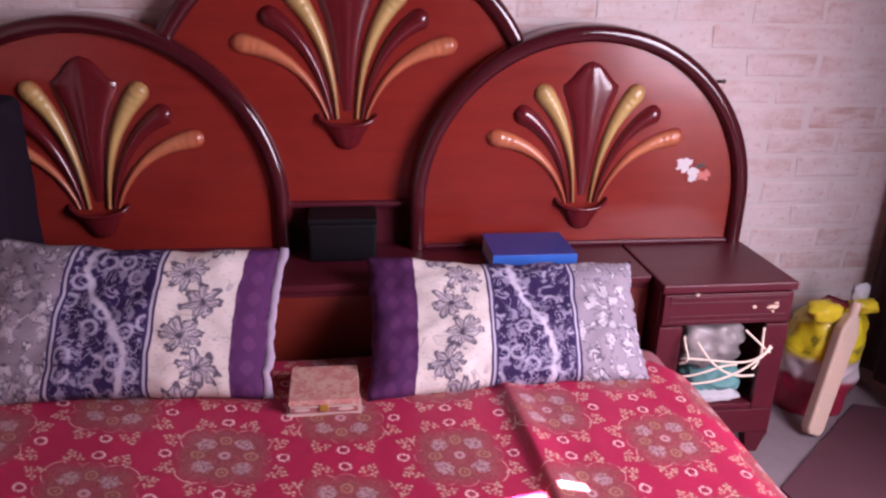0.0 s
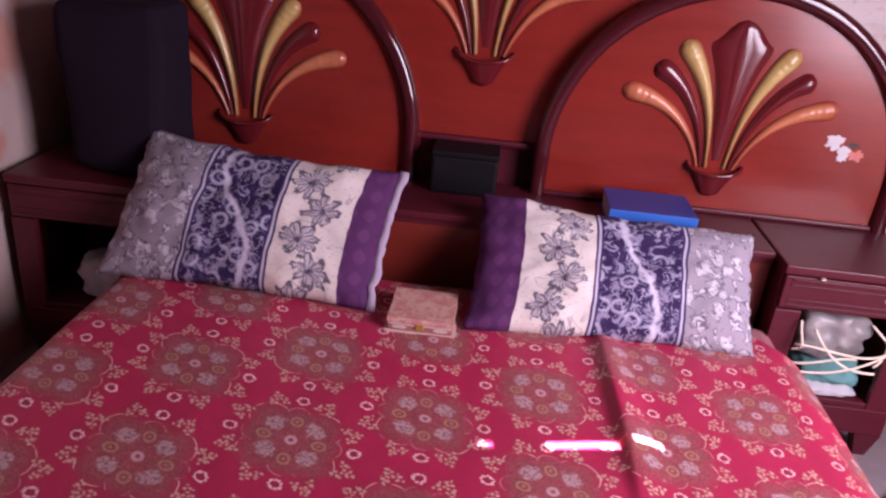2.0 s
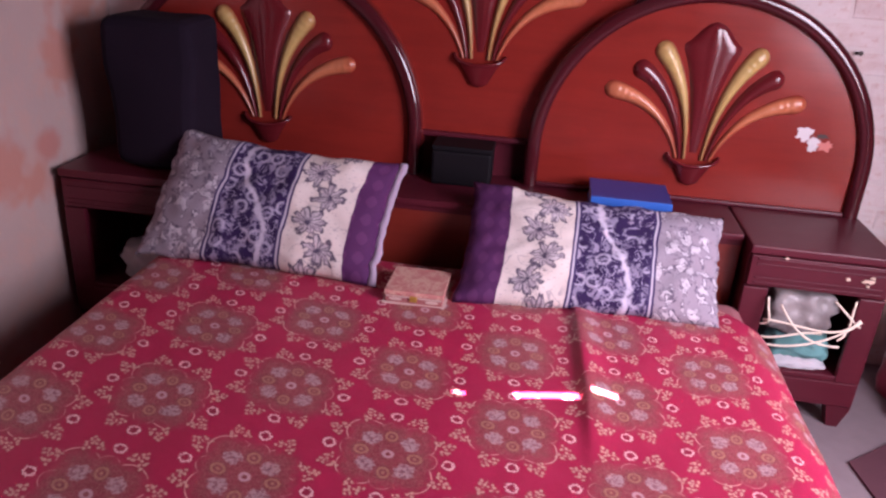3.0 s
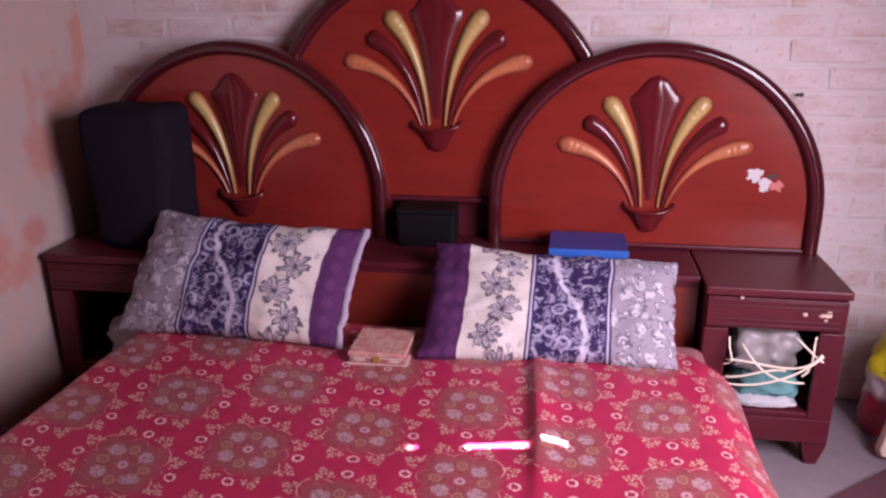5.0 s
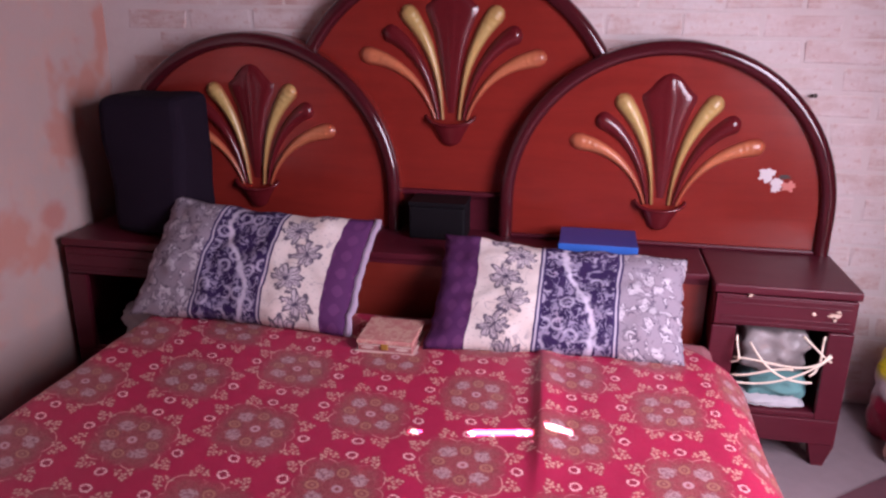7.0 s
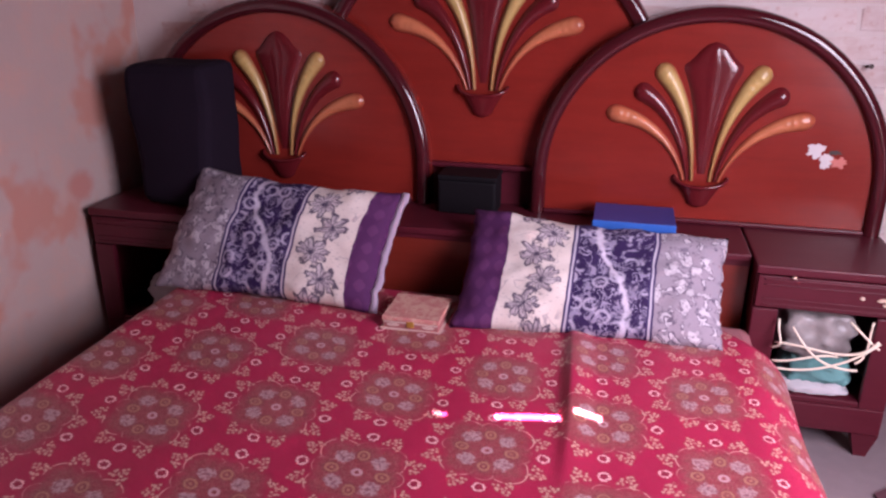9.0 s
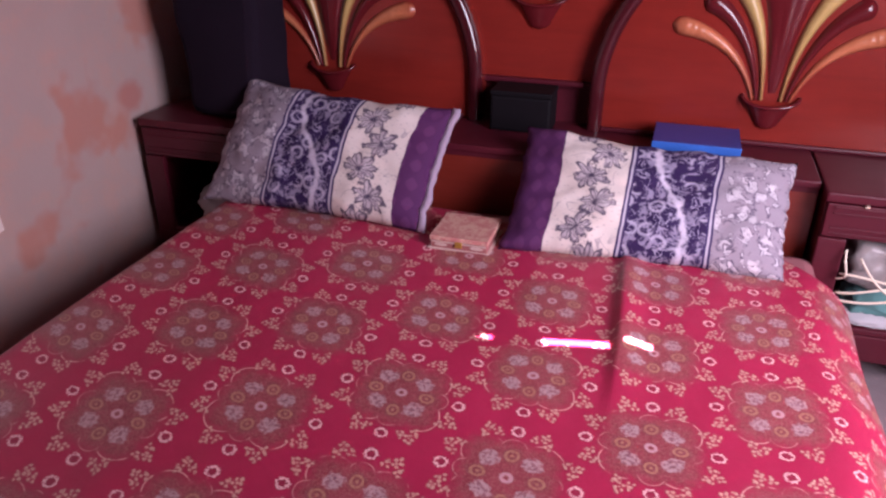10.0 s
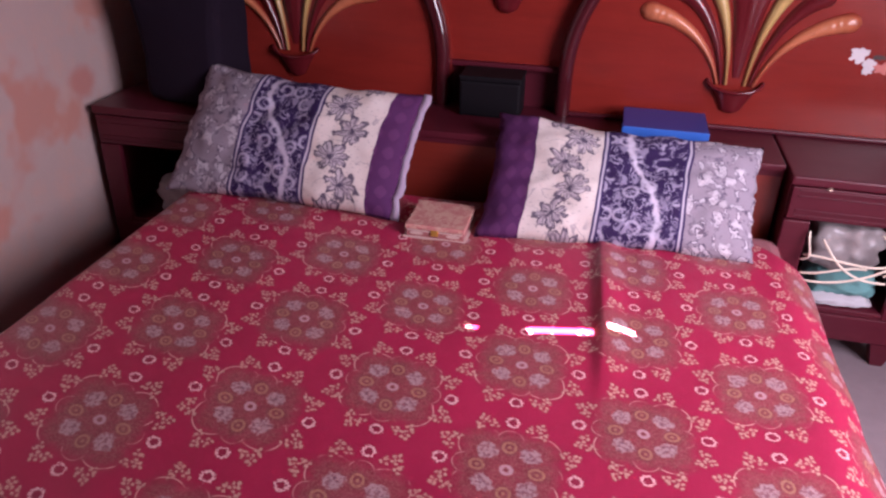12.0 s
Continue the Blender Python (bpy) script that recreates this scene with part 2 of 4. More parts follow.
def pillow_material(flip):
    k = Mat("printed_pillow_cotton", 0.8, spec=0.22).use_uv()
    u, v, _ = k.xyz()
    if flip:
        u = u * -1.0 + 0.69
        b1, b2, b3, shift = 0.184, 0.398, 0.580, 0.014
    else:
        u = u * 0.915
        b1, b2, b3, shift = 0.193, 0.390, 0.560, 0.0
    # u runs from the grey end to the purple end, 0 to 0.69 m
    uw = u + (k.noise(9, 2) - 0.5) * 0.012
    fine = k.noise(160, 3)
    grey = k.mix(fine, (0.235, 0.19, 0.235), (0.295, 0.245, 0.29))
    # white sprigs shaded with dark commas
    blot = k.noise(30, 3, 0.55, None, 0.6)
    petals_w = blot.over(0.570, 0.02)
    grey = k.mix(petals_w * 0.75, grey, (0.54, 0.48, 0.53))
    line = (blot - 0.556).absv().under(0.020, 0.010) * k.noise(22, 2).over(0.40, 0.06)
    inner_w = (blot - 0.65).absv().under(0.012, 0.008)
    spot = Val(k.nt, k.cells(15.0, "F1", 0.8).outputs["Distance"]) + (k.noise(45, 3, 0.6) - 0.5) * 0.9
    comma = (spot - 0.30).absv().under(0.06, 0.04) * k.noise(24, 2).over(0.52, 0.05)
    grey = k.mix(spot.under(0.16, 0.08) * 0.6, grey, (0.60, 0.54, 0.59))
    grey = k.mix((comma * 0.7).mx(line).mx(inner_w * 0.6) * 0.85, grey, (0.085, 0.06, 0.10))
    # navy ground with pale scrolls
    sc = k.noise(12, 3, 0.5, None, 2.4)
    scroll = (sc - 0.5).absv().under(0.016, 0.012) * k.noise(9, 1).over(0.47, 0.06)
    puff = k.noise(34, 4, 0.65, None, 0.8).over(0.56, 0.05)
    navy = k.mix(fine, (0.020, 0.008, 0.045), (0.032, 0.013, 0.070))
    navy = k.mix((scroll * 0.75).mx(puff * 0.55), navy, (0.42, 0.36, 0.50))
    bud = Val(k.nt, k.cells(15.0, "F1", 0.9).outputs["Distance"]) + (fine - 0.5) * 0.12
    bloom = (bud - 0.26).absv().under(0.06, 0.05) * k.noise(16, 1).over(0.47, 0.05)
    navy = k.mix(bloom * 0.7, navy, (0.46, 0.40, 0.52))
    # large S-shaped frond down the middle of the navy band
    frond = (uw - 0.290 - (v * 12.0 + 0.8).sine() * (-0.046 if flip else 0.052) + (k.noise(13, 2) - 0.5) * 0.05).absv() + (k.noise(50, 3) - 0.5) * 0.022
    navy = k.mix((frond + (k.noise(70, 2) - 0.5) * 0.012).under(0.0080, 0.006) * 0.85, navy, (0.56, 0.49, 0.60))
    # cream ground with grey many-petalled flowers
    cream = k.mix(fine, (0.56, 0.47, 0.445), (0.65, 0.555, 0.52))
    warp_a, warp_b = (k.noise(24, 3) - 0.5) * 0.034, (k.noise(21, 3) - 0.5) * 0.034
    ragged = k.noise(48, 3, 0.6)
    for du, dv, size, petals, turn in ((0.452, 0.02, 0.046, 4.0, 0.4), (0.494, 0.100, 0.042, 3.5, 1.3)):
        vf = (v + dv).fold(-0.0825, 0.0825) + warp_b * 1.2
        cu = uw - (du + shift) - ((v + dv) * 17.0).sine() * 0.010 + warp_a * 1.2
        rr = (cu * cu + vf * vf).root()
        ang = vf.op("ARCTAN2", cu)
        petal = (ang * petals + rr * 14.0 + turn).sine().absv()
        reach = rr / (petal * 0.42 + ragged * 0.85 + 0.15)
        flower = reach.under(size, 0.004)
        vein = ((ang * (petals * 4.0) + rr * 60.0 + ragged * 5.0).sine()).over(0.55, 0.35)
        gap = petal.under(0.24, 0.14)
        core = rr.under(0.009, 0.005)
        ink = (vein * 0.70).mx(gap * 0.95).mx(core) * (ragged * 1.2 + 0.35).mn(1.0)
        edge = (reach - size).absv().under(0.0050, 0.003) * ragged.over(0.42, 0.06)
        cream = k.mix(flower * 0.62, cream, k.mix(ragged.over(0.5, 0.1), (0.20, 0.15, 0.23), (0.42, 0.36, 0.42)))
        cream = k.mix((flower * ink).mx(edge * 0.9), cream, (0.050, 0.034, 0.070))
    twig = (k.noise(15, 2, 0.4, None, 0.7) - 0.5).absv().under(0.008, 0.005) * k.noise(7, 1).over(0.5, 0.04)
    dash = Val(k.nt, k.cells(30.0, "F1", 1.0, k.scaled((1.0, 2.6, 1.0))).outputs["Distance"]) + (fine - 0.5) * 0.1
    cream = k.mix((twig * 0.6).mx(dash.under(0.10, 0.05) * 0.45), cream, (0.22, 0.18, 0.22))
    # purple end with a faint lozenge weave
    loz = (((u * 150.0).sine() + (v * 110.0).sine())).over(0.5, 0.2)
    purple = k.mix(loz * 0.45 + fine * 0.2, (0.066, 0.014, 0.070), (0.120, 0.034, 0.112))
    col = grey
    col = k.mix(uw.over(b1, 0.001), col, navy)
    col = k.mix(uw.over(b2, 0.001), col, cream)
    col = k.mix(uw.over(b3, 0.001), col, purple)
    for a, w in ((b1, 0.0045), (b2 - 0.003, 0.0045)):
        col = k.mix((uw - a).absv().under(w + 0.004, 0.001), col, (0.035, 0.018, 0.08))
        col = k.mix((uw - a).absv().under(w - 0.0015, 0.001) * 0.85, col, (0.50, 0.44, 0.52))
    crease = k.noise(8, 3, 0.5, k.scaled((0.5, 2.0, 1.0)))
    return k.done(col, k.noise(700, 2) * 0.15 + crease, 0.006, 0.35)


M_SPREAD = bedspread_material()
M_PILLOW_A, M_PILLOW_B = pillow_material(False), pillow_material(True)


def plaster_material():
    k = Mat("stained_pink_plaster", 0.9)
    a, b = k.noise(1.7, 5), k.noise(9, 5, 0.65)
    col = k.mix(a, (0.38, 0.265, 0.24), (0.48, 0.365, 0.345))
    col = k.mix(b.over(0.56, 0.12) * 0.6, col, (0.50, 0.30, 0.25))
    patch = k.noise(3.4, 3, 0.5).over(0.63, 0.05)
    col = k.mix(patch * 0.7, col, (0.46, 0.17, 0.12))
    _, y, z = k.xyz()
    spot = ((y + 0.41) * (y + 0.41) * 0.6 + (z - 0.745) * (z - 0.745)).root() + (b - 0.5) * 0.05
    col = k.mix(spot.under(0.045, 0.022) * 0.75, col, (0.44, 0.15, 0.12))
    return k.done(col, b * 0.7 + k.noise(60, 4) * 0.3, 0.006, 0.5)


def geo_place(nt):
    """World-space place, so that washes run on across the bricks."""
    return nt.nodes.new("ShaderNodeNewGeometry").outputs["Position"]


def brick_material():
    k = Mat("limewashed_brick", 0.9)
    n, f = k.noise(9, 5, 0.6), k.noise(55, 4)
    base = k.mix(k.rand(), (0.44, 0.27, 0.235), (0.60, 0.47, 0.455))
    k.vec = geo_place(k.nt)
    wash = k.noise(4.5, 5, 0.6, None, 0.5)
    smear = k.noise(13, 5, 0.65, k.scaled((0.6, 1.0, 1.6)))
    col = k.mix(wash.over(0.48, 0.12) * 0.78, base, (0.60, 0.49, 0.485))
    col = k.mix(smear.over(0.50, 0.12) * 0.75, col, (0.64, 0.56, 0.56))
    col = k.mix(f.over(0.62, 0.06) * 0.4, col, (0.48, 0.27, 0.23))
    return k.done(col, n * 0.6 + f * 0.5, 0.006, 0.6)


def grainy(name, a, b, scale=12, rough=0.8, depth=0.003, big=2.0, spec=0.35):
    k = Mat(name, rough, spec=spec)
    n, f = k.noise(big, 4), k.noise(scale, 5, 0.6)
    return k.done(k.mix(n * 0.55 + f * 0.45, a, b), f, depth, 0.5)


M_PLASTER, M_BRICK = plaster_material(), brick_material()
M_MORTAR = grainy("limewashed_mortar", (0.53, 0.44, 0.43), (0.66, 0.58, 0.57), 24, big=5.0)
M_LIMEWASH = grainy("pale_limewash", (0.72, 0.60, 0.57), (0.82, 0.72, 0.69), 30)
M_CONCRETE = grainy("worn_cement", (0.17, 0.125, 0.135), (0.28, 0.22, 0.235), 22, 0.75, 0.003)
M_CEILING = grainy("brown_ceiling", (0.17, 0.115, 0.10), (0.26, 0.18, 0.155), 20)
M_BAREWALL = grainy("dull_bare_plaster", (0.20, 0.145, 0.13), (0.29, 0.22, 0.20), 25, 0.9, 0.004)
M_EARTH = grainy("dry_earth", (0.28, 0.22, 0.16), (0.40, 0.32, 0.24), 3, 0.95, 0.01, 0.3)
M_NAVYCLOTH = grainy("dark_navy_canvas", (0.009, 0.0055, 0.011), (0.017, 0.010, 0.019), 300, 0.9, 0.001, 12, 0.08)
M_MAT = grainy("dark_maroon_weave", (0.075, 0.026, 0.036), (0.125, 0.046, 0.060), 150, 0.9, 0.002, 6)
M_BROWNCLOTH = grainy("dark_brown_cloth", (0.030, 0.016, 0.018), (0.055, 0.030, 0.032), 200, 0.9, 0.001, 8)
M_YELLOW = grainy("yellow_plastic", (0.56, 0.42, 0.01), (0.68, 0.54, 0.03), 40, 0.3, 0.004)
M_BLACK = grainy("black_vinyl", (0.005, 0.004, 0.006), (0.010, 0.007, 0.009), 90, 0.6, 0.0006, 2.0, 0.12)
M_MATTRESS = grainy("mattress_ticking", (0.30, 0.10, 0.12), (0.36, 0.14, 0.15), 60)
M_BLUE = grainy("blue_book_cloth", (0.025, 0.10, 0.42), (0.05, 0.16, 0.54), 120, 0.35, 0.0004)
# the book's blue, with the dull reflection on its top put into the colour
M_BLUE_REFLECT = grainy("blue_cover_with_reflection", (0.035, 0.040, 0.20), (0.060, 0.060, 0.26), 60, 0.45, 0.0004)
M_PAGES = grainy("paper_pages", (0.40, 0.42, 0.55), (0.60, 0.60, 0.66), 200, 0.8, 0.0006)
M_PLASTIC = grainy("crumpled_clear_plastic", (0.17, 0.14, 0.135), (0.36, 0.32, 0.32), 30, 0.25, 0.006)
M_TEAL = grainy("teal_cloth", (0.08, 0.21, 0.21), (0.14, 0.32, 0.31), 60, 0.8, 0.003)
M_WHITECLOTH = grainy("white_cloth", (0.36, 0.34, 0.36), (0.50, 0.48, 0.50), 40, 0.85, 0.003)
M_STRAP = grainy("cream_packing_strap", (0.66, 0.55, 0.44), (0.78, 0.68, 0.56), 60, 0.5, 0.0008)
M_PAPER = grainy("torn_white_paper", (0.52, 0.48, 0.49), (0.66, 0.62, 0.63), 70, 0.8, 0.001)
M_RED_PAPER = grainy("torn_red_paper", (0.46, 0.12, 0.10), (0.62, 0.24, 0.20), 70, 0.8, 0.001)
M_IRON = grainy("rusty_iron", (0.03, 0.02, 0.018), (0.07, 0.045, 0.04), 60, 0.6, 0.001)
M_HEM = grainy("pale_lilac_hem", (0.30, 0.22, 0.31), (0.40, 0.31, 0.39), 150, 0.85, 0.001)


def box_material():
    k = Mat("pink_floral_card", 0.5)
    n, f = k.noise(30, 4, 0.6, None, 0.8), k.noise(90, 3)
    col = k.mix(n.over(0.48, 0.06), (0.50, 0.20, 0.18), (0.58, 0.34, 0.27))
    col = k.mix(f.over(0.58, 0.04) * 0.7, col, (0.46, 0.12, 0.13))
    return k.done(col, f, 0.0005, 0.3)


def sack_material():
    k = Mat("printed_plastic_sack", 0.28).use_uv()
    u, v, _ = k.xyz()
    n = k.noise(5, 3)
    vv = v + (n - 0.5) * 0.12
    col = k.mix(vv.over(0.36, 0.03), (0.30, 0.02, 0.05), (0.60, 0.52, 0.54))
    col = k.mix(vv.over(0.56, 0.05), col, (0.62, 0.50, 0.01))
    mark = k.noise(9, 2).over(0.62, 0.02) * vv.over(0.62, 0.02)
    col = k.mix(mark * 0.8, col, (0.16, 0.15, 0.02))
    return k.done(col, k.noise(12, 4), 0.012, 0.5)


M_BOX, M_SACK = box_material(), sack_material()
M_BOXSIDE = grainy("dusky_rose_card", (0.26, 0.075, 0.085), (0.40, 0.15, 0.14), 70, 0.5, 0.0005)
M_BOXBAND = grainy("cream_box_band", (0.50, 0.33, 0.30), (0.60, 0.43, 0.38), 80, 0.5, 0.0005)


# ---- building helpers ----
def part(name, bm, material, parent=None, label="", smooth=False):
    me = bpy.data.meshes.new(name)
    bmesh.ops.recalc_face_normals(bm, faces=bm.faces)
    bm.to_mesh(me)
    bm.free()
    me.materials.append(material)
    if smooth:
        me.shade_smooth()
    ob = new(name, me)
    ob.parent = parent
    if label:
        ob["label"] = label
    return ob


def thing(name, label, category, group="", kind=""):
    return tagged(new(name), label, category, group, kind)


def box(bm, lo, hi, bevel=0.0, seg=2):
    vs = [bm.verts.new((x, y, z)) for x in (lo[0], hi[0]) for y in (lo[1], hi[1]) for z in (lo[2], hi[2])]
    fs = [bm.faces.new([vs[i] for i in f]) for f in
          ((0, 1, 3, 2), (4, 6, 7, 5), (0, 4, 5, 1), (2, 3, 7, 6), (0, 2, 6, 4), (1, 5, 7, 3))]
    bmesh.ops.recalc_face_normals(bm, faces=fs)
    if bevel:
        edges = list({e for f in fs for e in f.edges})
        bmesh.ops.bevel(bm, geom=edges, offset=bevel, segments=seg, affect="EDGES", profile=0.6)
    return bm


def boxpart(name, lo, hi, material, parent=None, bevel=0.004, label=""):
    return part(name, box(bmesh.new(), lo, hi, bevel), material, parent, label)


def prism(outline, y0, y1, bevel=0.0):
    """A plate with its outline in x and z, from y0 (front) to y1 (back)."""
    bm = bmesh.new()
    a = [bm.verts.new((x, y0, z)) for x, z in outline]
    b = [bm.verts.new((x, y1, z)) for x, z in outline]
    n = len(a)
    front = bm.faces.new(a)
    bm.faces.new(b[::-1])
    for i in range(n):
        bm.faces.new((a[i], b[i], b[(i + 1) % n], a[(i + 1) % n]))
    if bevel:
        bmesh.ops.bevel(bm, geom=list(front.edges), offset=bevel, segments=3, affect="EDGES", profile=0.5)
    return bm


def tube(bm, pts, radius, sides=6):
    """A round cord through the points."""
    rings = []
    for i, p in enumerate(pts):
        d = (pts[min(i + 1, len(pts) - 1)] - pts[max(i - 1, 0)]).normalized()
        up = Vector((0, 0, 1)) if abs(d.z) < 0.9 else Vector((1, 0, 0))
        s = d.cross(up).normalized()
        t = s.cross(d)
        rings.append([bm.verts.new(p + (s * math.cos(a) + t * math.sin(a)) * radius)
                      for a in (2 * math.pi * j / sides for j in range(sides))])
    for r0, r1 in zip(rings, rings[1:]):
        for j in range(sides):
            bm.faces.new((r0[j], r0[(j + 1) % sides], r1[(j + 1) % sides], r1[j]))
    bm.faces.new(rings[0][::-1])
    bm.faces.new(rings[-1])
    return bm


def bez(p, n):
    """Points along a cubic curve."""
    out = []
    for i in range(n + 1):
        t = i / n
        s = 1 - t
        out.append(Vector(p[0]) * s ** 3 + Vector(p[1]) * 3 * s * s * t + Vector(p[2]) * 3 * s * t * t + Vector(p[3]) * t ** 3)
    return out


def lump(name, centre, size, material, parent=None, label="", crumple=0.25, freq=3.0, sub=4, seed=0.0, flat=None):
    """A crumpled soft heap that sits on a level."""
    bm = bmesh.new()
    bmesh.ops.create_icosphere(bm, subdivisions=sub, radius=1.0)
    for v in bm.verts:
        d = v.co.normalized()
        q = d * freq + Vector((seed, seed * 0.7, -seed))
        k = 1 + crumple * (noise.noise(q) + 0.5 * noise.noise(q * 2.3) + 0.35 * (1 - abs(noise.noise(q * 3.1)) * 2))
        box_d = d / max(abs(d.x), abs(d.y), abs(d.z))
        d = d.lerp(box_d, 0.35)
        v.co = Vector(centre) + Vector((d.x * size[0], d.y * size[1], d.z * size[2])) * k
        if flat is not None:
            v.co.z = max(v.co.z, flat)
    return part(name, bm, material, parent, label, True)


# ---- the room ----
WX0, WX1, WY0, WY1, CEIL = -1.25, 1.79, -2.9, 0.0, 2.9
T = 0.2
floor = boxpart("floor", (WX0 - T, WY0 - T, FLOOR - 0.1), (WX1 + T, WY1 + T, FLOOR), M_CONCRETE, None, 0.0)
tagged(floor, "worn grey cement floor of the bedroom", "floor", kind="structure")
ground_bm = bmesh.new()
gv = [ground_bm.verts.new(p) for p in ((-300, -300, FLOOR - 0.11), (300, -300, FLOOR - 0.11), (300, 300, FLOOR - 0.11), (-300, 300, FLOOR - 0.11))]
ground_bm.faces.new(gv)
ground = part("ground", ground_bm, M_EARTH)
tagged(ground, "dry bare earth outside the house", "ground", kind="structure")
ceiling = boxpart("ceiling", (WX0 - T, WY0 - T, CEIL), (WX1 + T, WY1 + T, CEIL + 0.15), M_CEILING, None, 0.0)
tagged(ceiling, "dull brown flat ceiling over the bedroom", "ceiling", kind="structure")

wall_north = boxpart("wall_north", (WX0 - T, 0.0, FLOOR), (WX1 + T, T, CEIL), M_MORTAR, None, 0.0)
tagged(wall_north, "limewashed brick wall behind the headboard", "wall", kind="structure")
wall_west = boxpart("wall_west", (WX0 - T, WY0, FLOOR), (WX0, 0.0, CEIL), M_PLASTER, None, 0.0)
tagged(wall_west, "stained pink plaster wall beside the bed", "wall", kind="structure")
DY0, DY1, DZ1 = -2.46, -1.20, 2.10
bm = bmesh.new()
for lo, hi in (((WX1, WY0, FLOOR), (WX1 + T, DY0, CEIL)),
               ((WX1, DY1, FLOOR), (WX1 + T, 0.0, CEIL)),
               ((WX1, DY0, DZ1), (WX1 + T, DY1, CEIL))):
    box(bm, lo, hi)
wall_east = part("wall_east", bm, M_BAREWALL)
tagged(wall_east, "dull bare plaster wall with an open doorway", "wall", kind="structure")

# the south wall, with an unseen boarded slot added to shape the sun strip
SX0, SX1, SZ0, SZ1 = 0.20, 0.78, 1.48, 1.83
bm = bmesh.new()
for lo, hi in (((WX0 - T, WY0 - T, FLOOR), (SX0, WY0, CEIL)),
               ((SX0, WY0 - T, FLOOR), (SX1, WY0, SZ0)),
               ((SX0, WY0 - T, SZ1), (SX1, WY0, CEIL)),
               ((SX1, WY0 - T, FLOOR), (WX1 + T, WY0, CEIL))):
    box(bm, lo, hi)
wall_south = part("wall_south", bm, M_BAREWALL)
tagged(wall_south, "dull bare plaster wall with a slot added for the sun strip", "wall", kind="structure")


def gap_line(x):
    """Height of the sun's gap between the two boards."""
    # the kink gives the sun strip its step beside the crease
    kink = 0.020 * (1 - (x - 0.630) / 0.055) if 0.630 <= x <= 0.685 else 0.0
    return 1.621 + (x - 0.44) * 0.122 + kink


# added boards, out of view, that let through only the sun strip
sun_slot = thing("sun_slot", "unseen boarded slot added to shape the sun strip on the bed", "window", kind="structure")
gap = 0.0061
steps = (SX0, 0.6295, 0.630, 0.658, 0.685, SX1)
part("board", prism([(SX0, SZ0), (SX1, SZ0)] + [(x, gap_line(x) - gap) for x in steps[::-1]], WY0 - 0.0120, WY0 - 0.008), M_DARKWOOD, sun_slot)
part("board", prism([(x, gap_line(x) + gap) for x in steps] + [(SX1, SZ1), (SX0, SZ1)], WY0 - 0.0120, WY0 - 0.008), M_DARKWOOD, sun_slot)
# pieces that stop the sun where the strip on the bed breaks off
for x0, x1 in ((SX0, 0.314), (0.350, 0.458), (0.600, 0.630), (0.690, SX1)):
    boxpart("sun_stop", (x0, WY0 - 0.007, 1.55), (x1, WY0 - 0.001, 1.74), M_DARKWOOD, sun_slot, 0.0)
boxpart("sun_stop", (0.314, WY0 - 0.007, 1.55), (0.350, WY0 - 0.001, gap_line(0.33) - 0.0022), M_DARKWOOD, sun_slot, 0.0)
door_1 = thing("door_1", "dark wooden frame of the open doorway", "door frame", kind="structure")
for lo, hi in (((WX1 + 0.06, DY0 + 0.003, FLOOR), (WX1 + 0.15, DY0 + 0.05, DZ1 - 0.05)),
               ((WX1 + 0.06, DY1 - 0.05, FLOOR), (WX1 + 0.15, DY1 - 0.003, DZ1 - 0.05)),
               ((WX1 + 0.06, DY0 + 0.003, DZ1 - 0.05), (WX1 + 0.15, DY1 - 0.003, DZ1 - 0.003))):
    boxpart("jamb", lo, hi, M_DARKWOOD, door_1)

# unseen wall and slab, added to cut the sky light through the doorway
sky_block_east = boxpart("light_blocker", (4.4, -6.0, FLOOR - 0.11), (4.6, 2.0, 2.6), M_PLASTER, None, 0.0)
tagged(sky_block_east, "unseen wall added to block sky light outside the doorway", "wall", kind="structure")
sky_block = boxpart("sky_blocker", (WX1 + T + 0.002, -5.0, 2.45), (4.39, 1.5, 2.58), M_CEILING, None, 0.0)
tagged(sky_block, "unseen slab added to block sky light above the doorway", "roof", kind="structure")

# unseen wall, added to stop sun on the ground bouncing in
sun_block = boxpart("light_blocker", (2.2, -4.2, FLOOR - 0.11), (4.39, -4.0, 2.44), M_PLASTER, None, 0.0)
tagged(sun_block, "unseen wall added to keep the sun off the ground outside", "wall", kind="structure")

# lighter limewashed patch on the west wall, with a ragged edge
random.seed(4)
edge = [(-0.985 + random.uniform(-0.012, 0.012), 0.53 + 0.05 * i) for i in range(24)]
outline = [(-2.6, 0.50)] + [(-2.6 + 0.1 * i, 0.505 + random.uniform(-0.015, 0.015)) for i in range(1, 16)] + edge + [(-2.6, edge[-1][1])]
bm = bmesh.new()
a = [bm.verts.new((WX0 + 0.006, y, z)) for y, z in outline]
b = [bm.verts.new((WX0 - 0.002, y, z)) for y, z in outline]
bm.faces.new(a)
for i in range(len(a)):
    bm.faces.new((a[i], a[(i + 1) % len(a)], b[(i + 1) % len(b)], b[i]))
wash = part("trim", bm, M_LIMEWASH)
tagged(wash, "pale limewashed patch with a ragged edge on the wall", "wall patch", kind="structure")

# a nail in the brick wall
nail = thing("nail", "rusty iron nail driven into the brick wall", "nail")
bm = bmesh.new()
tube(bm, [Vector((1.119, 0.0, 1.156)), Vector((1.121, -0.03, 1.160))], 0.005, 8)
part("shank", bm, M_IRON, nail)
bm = bmesh.new()
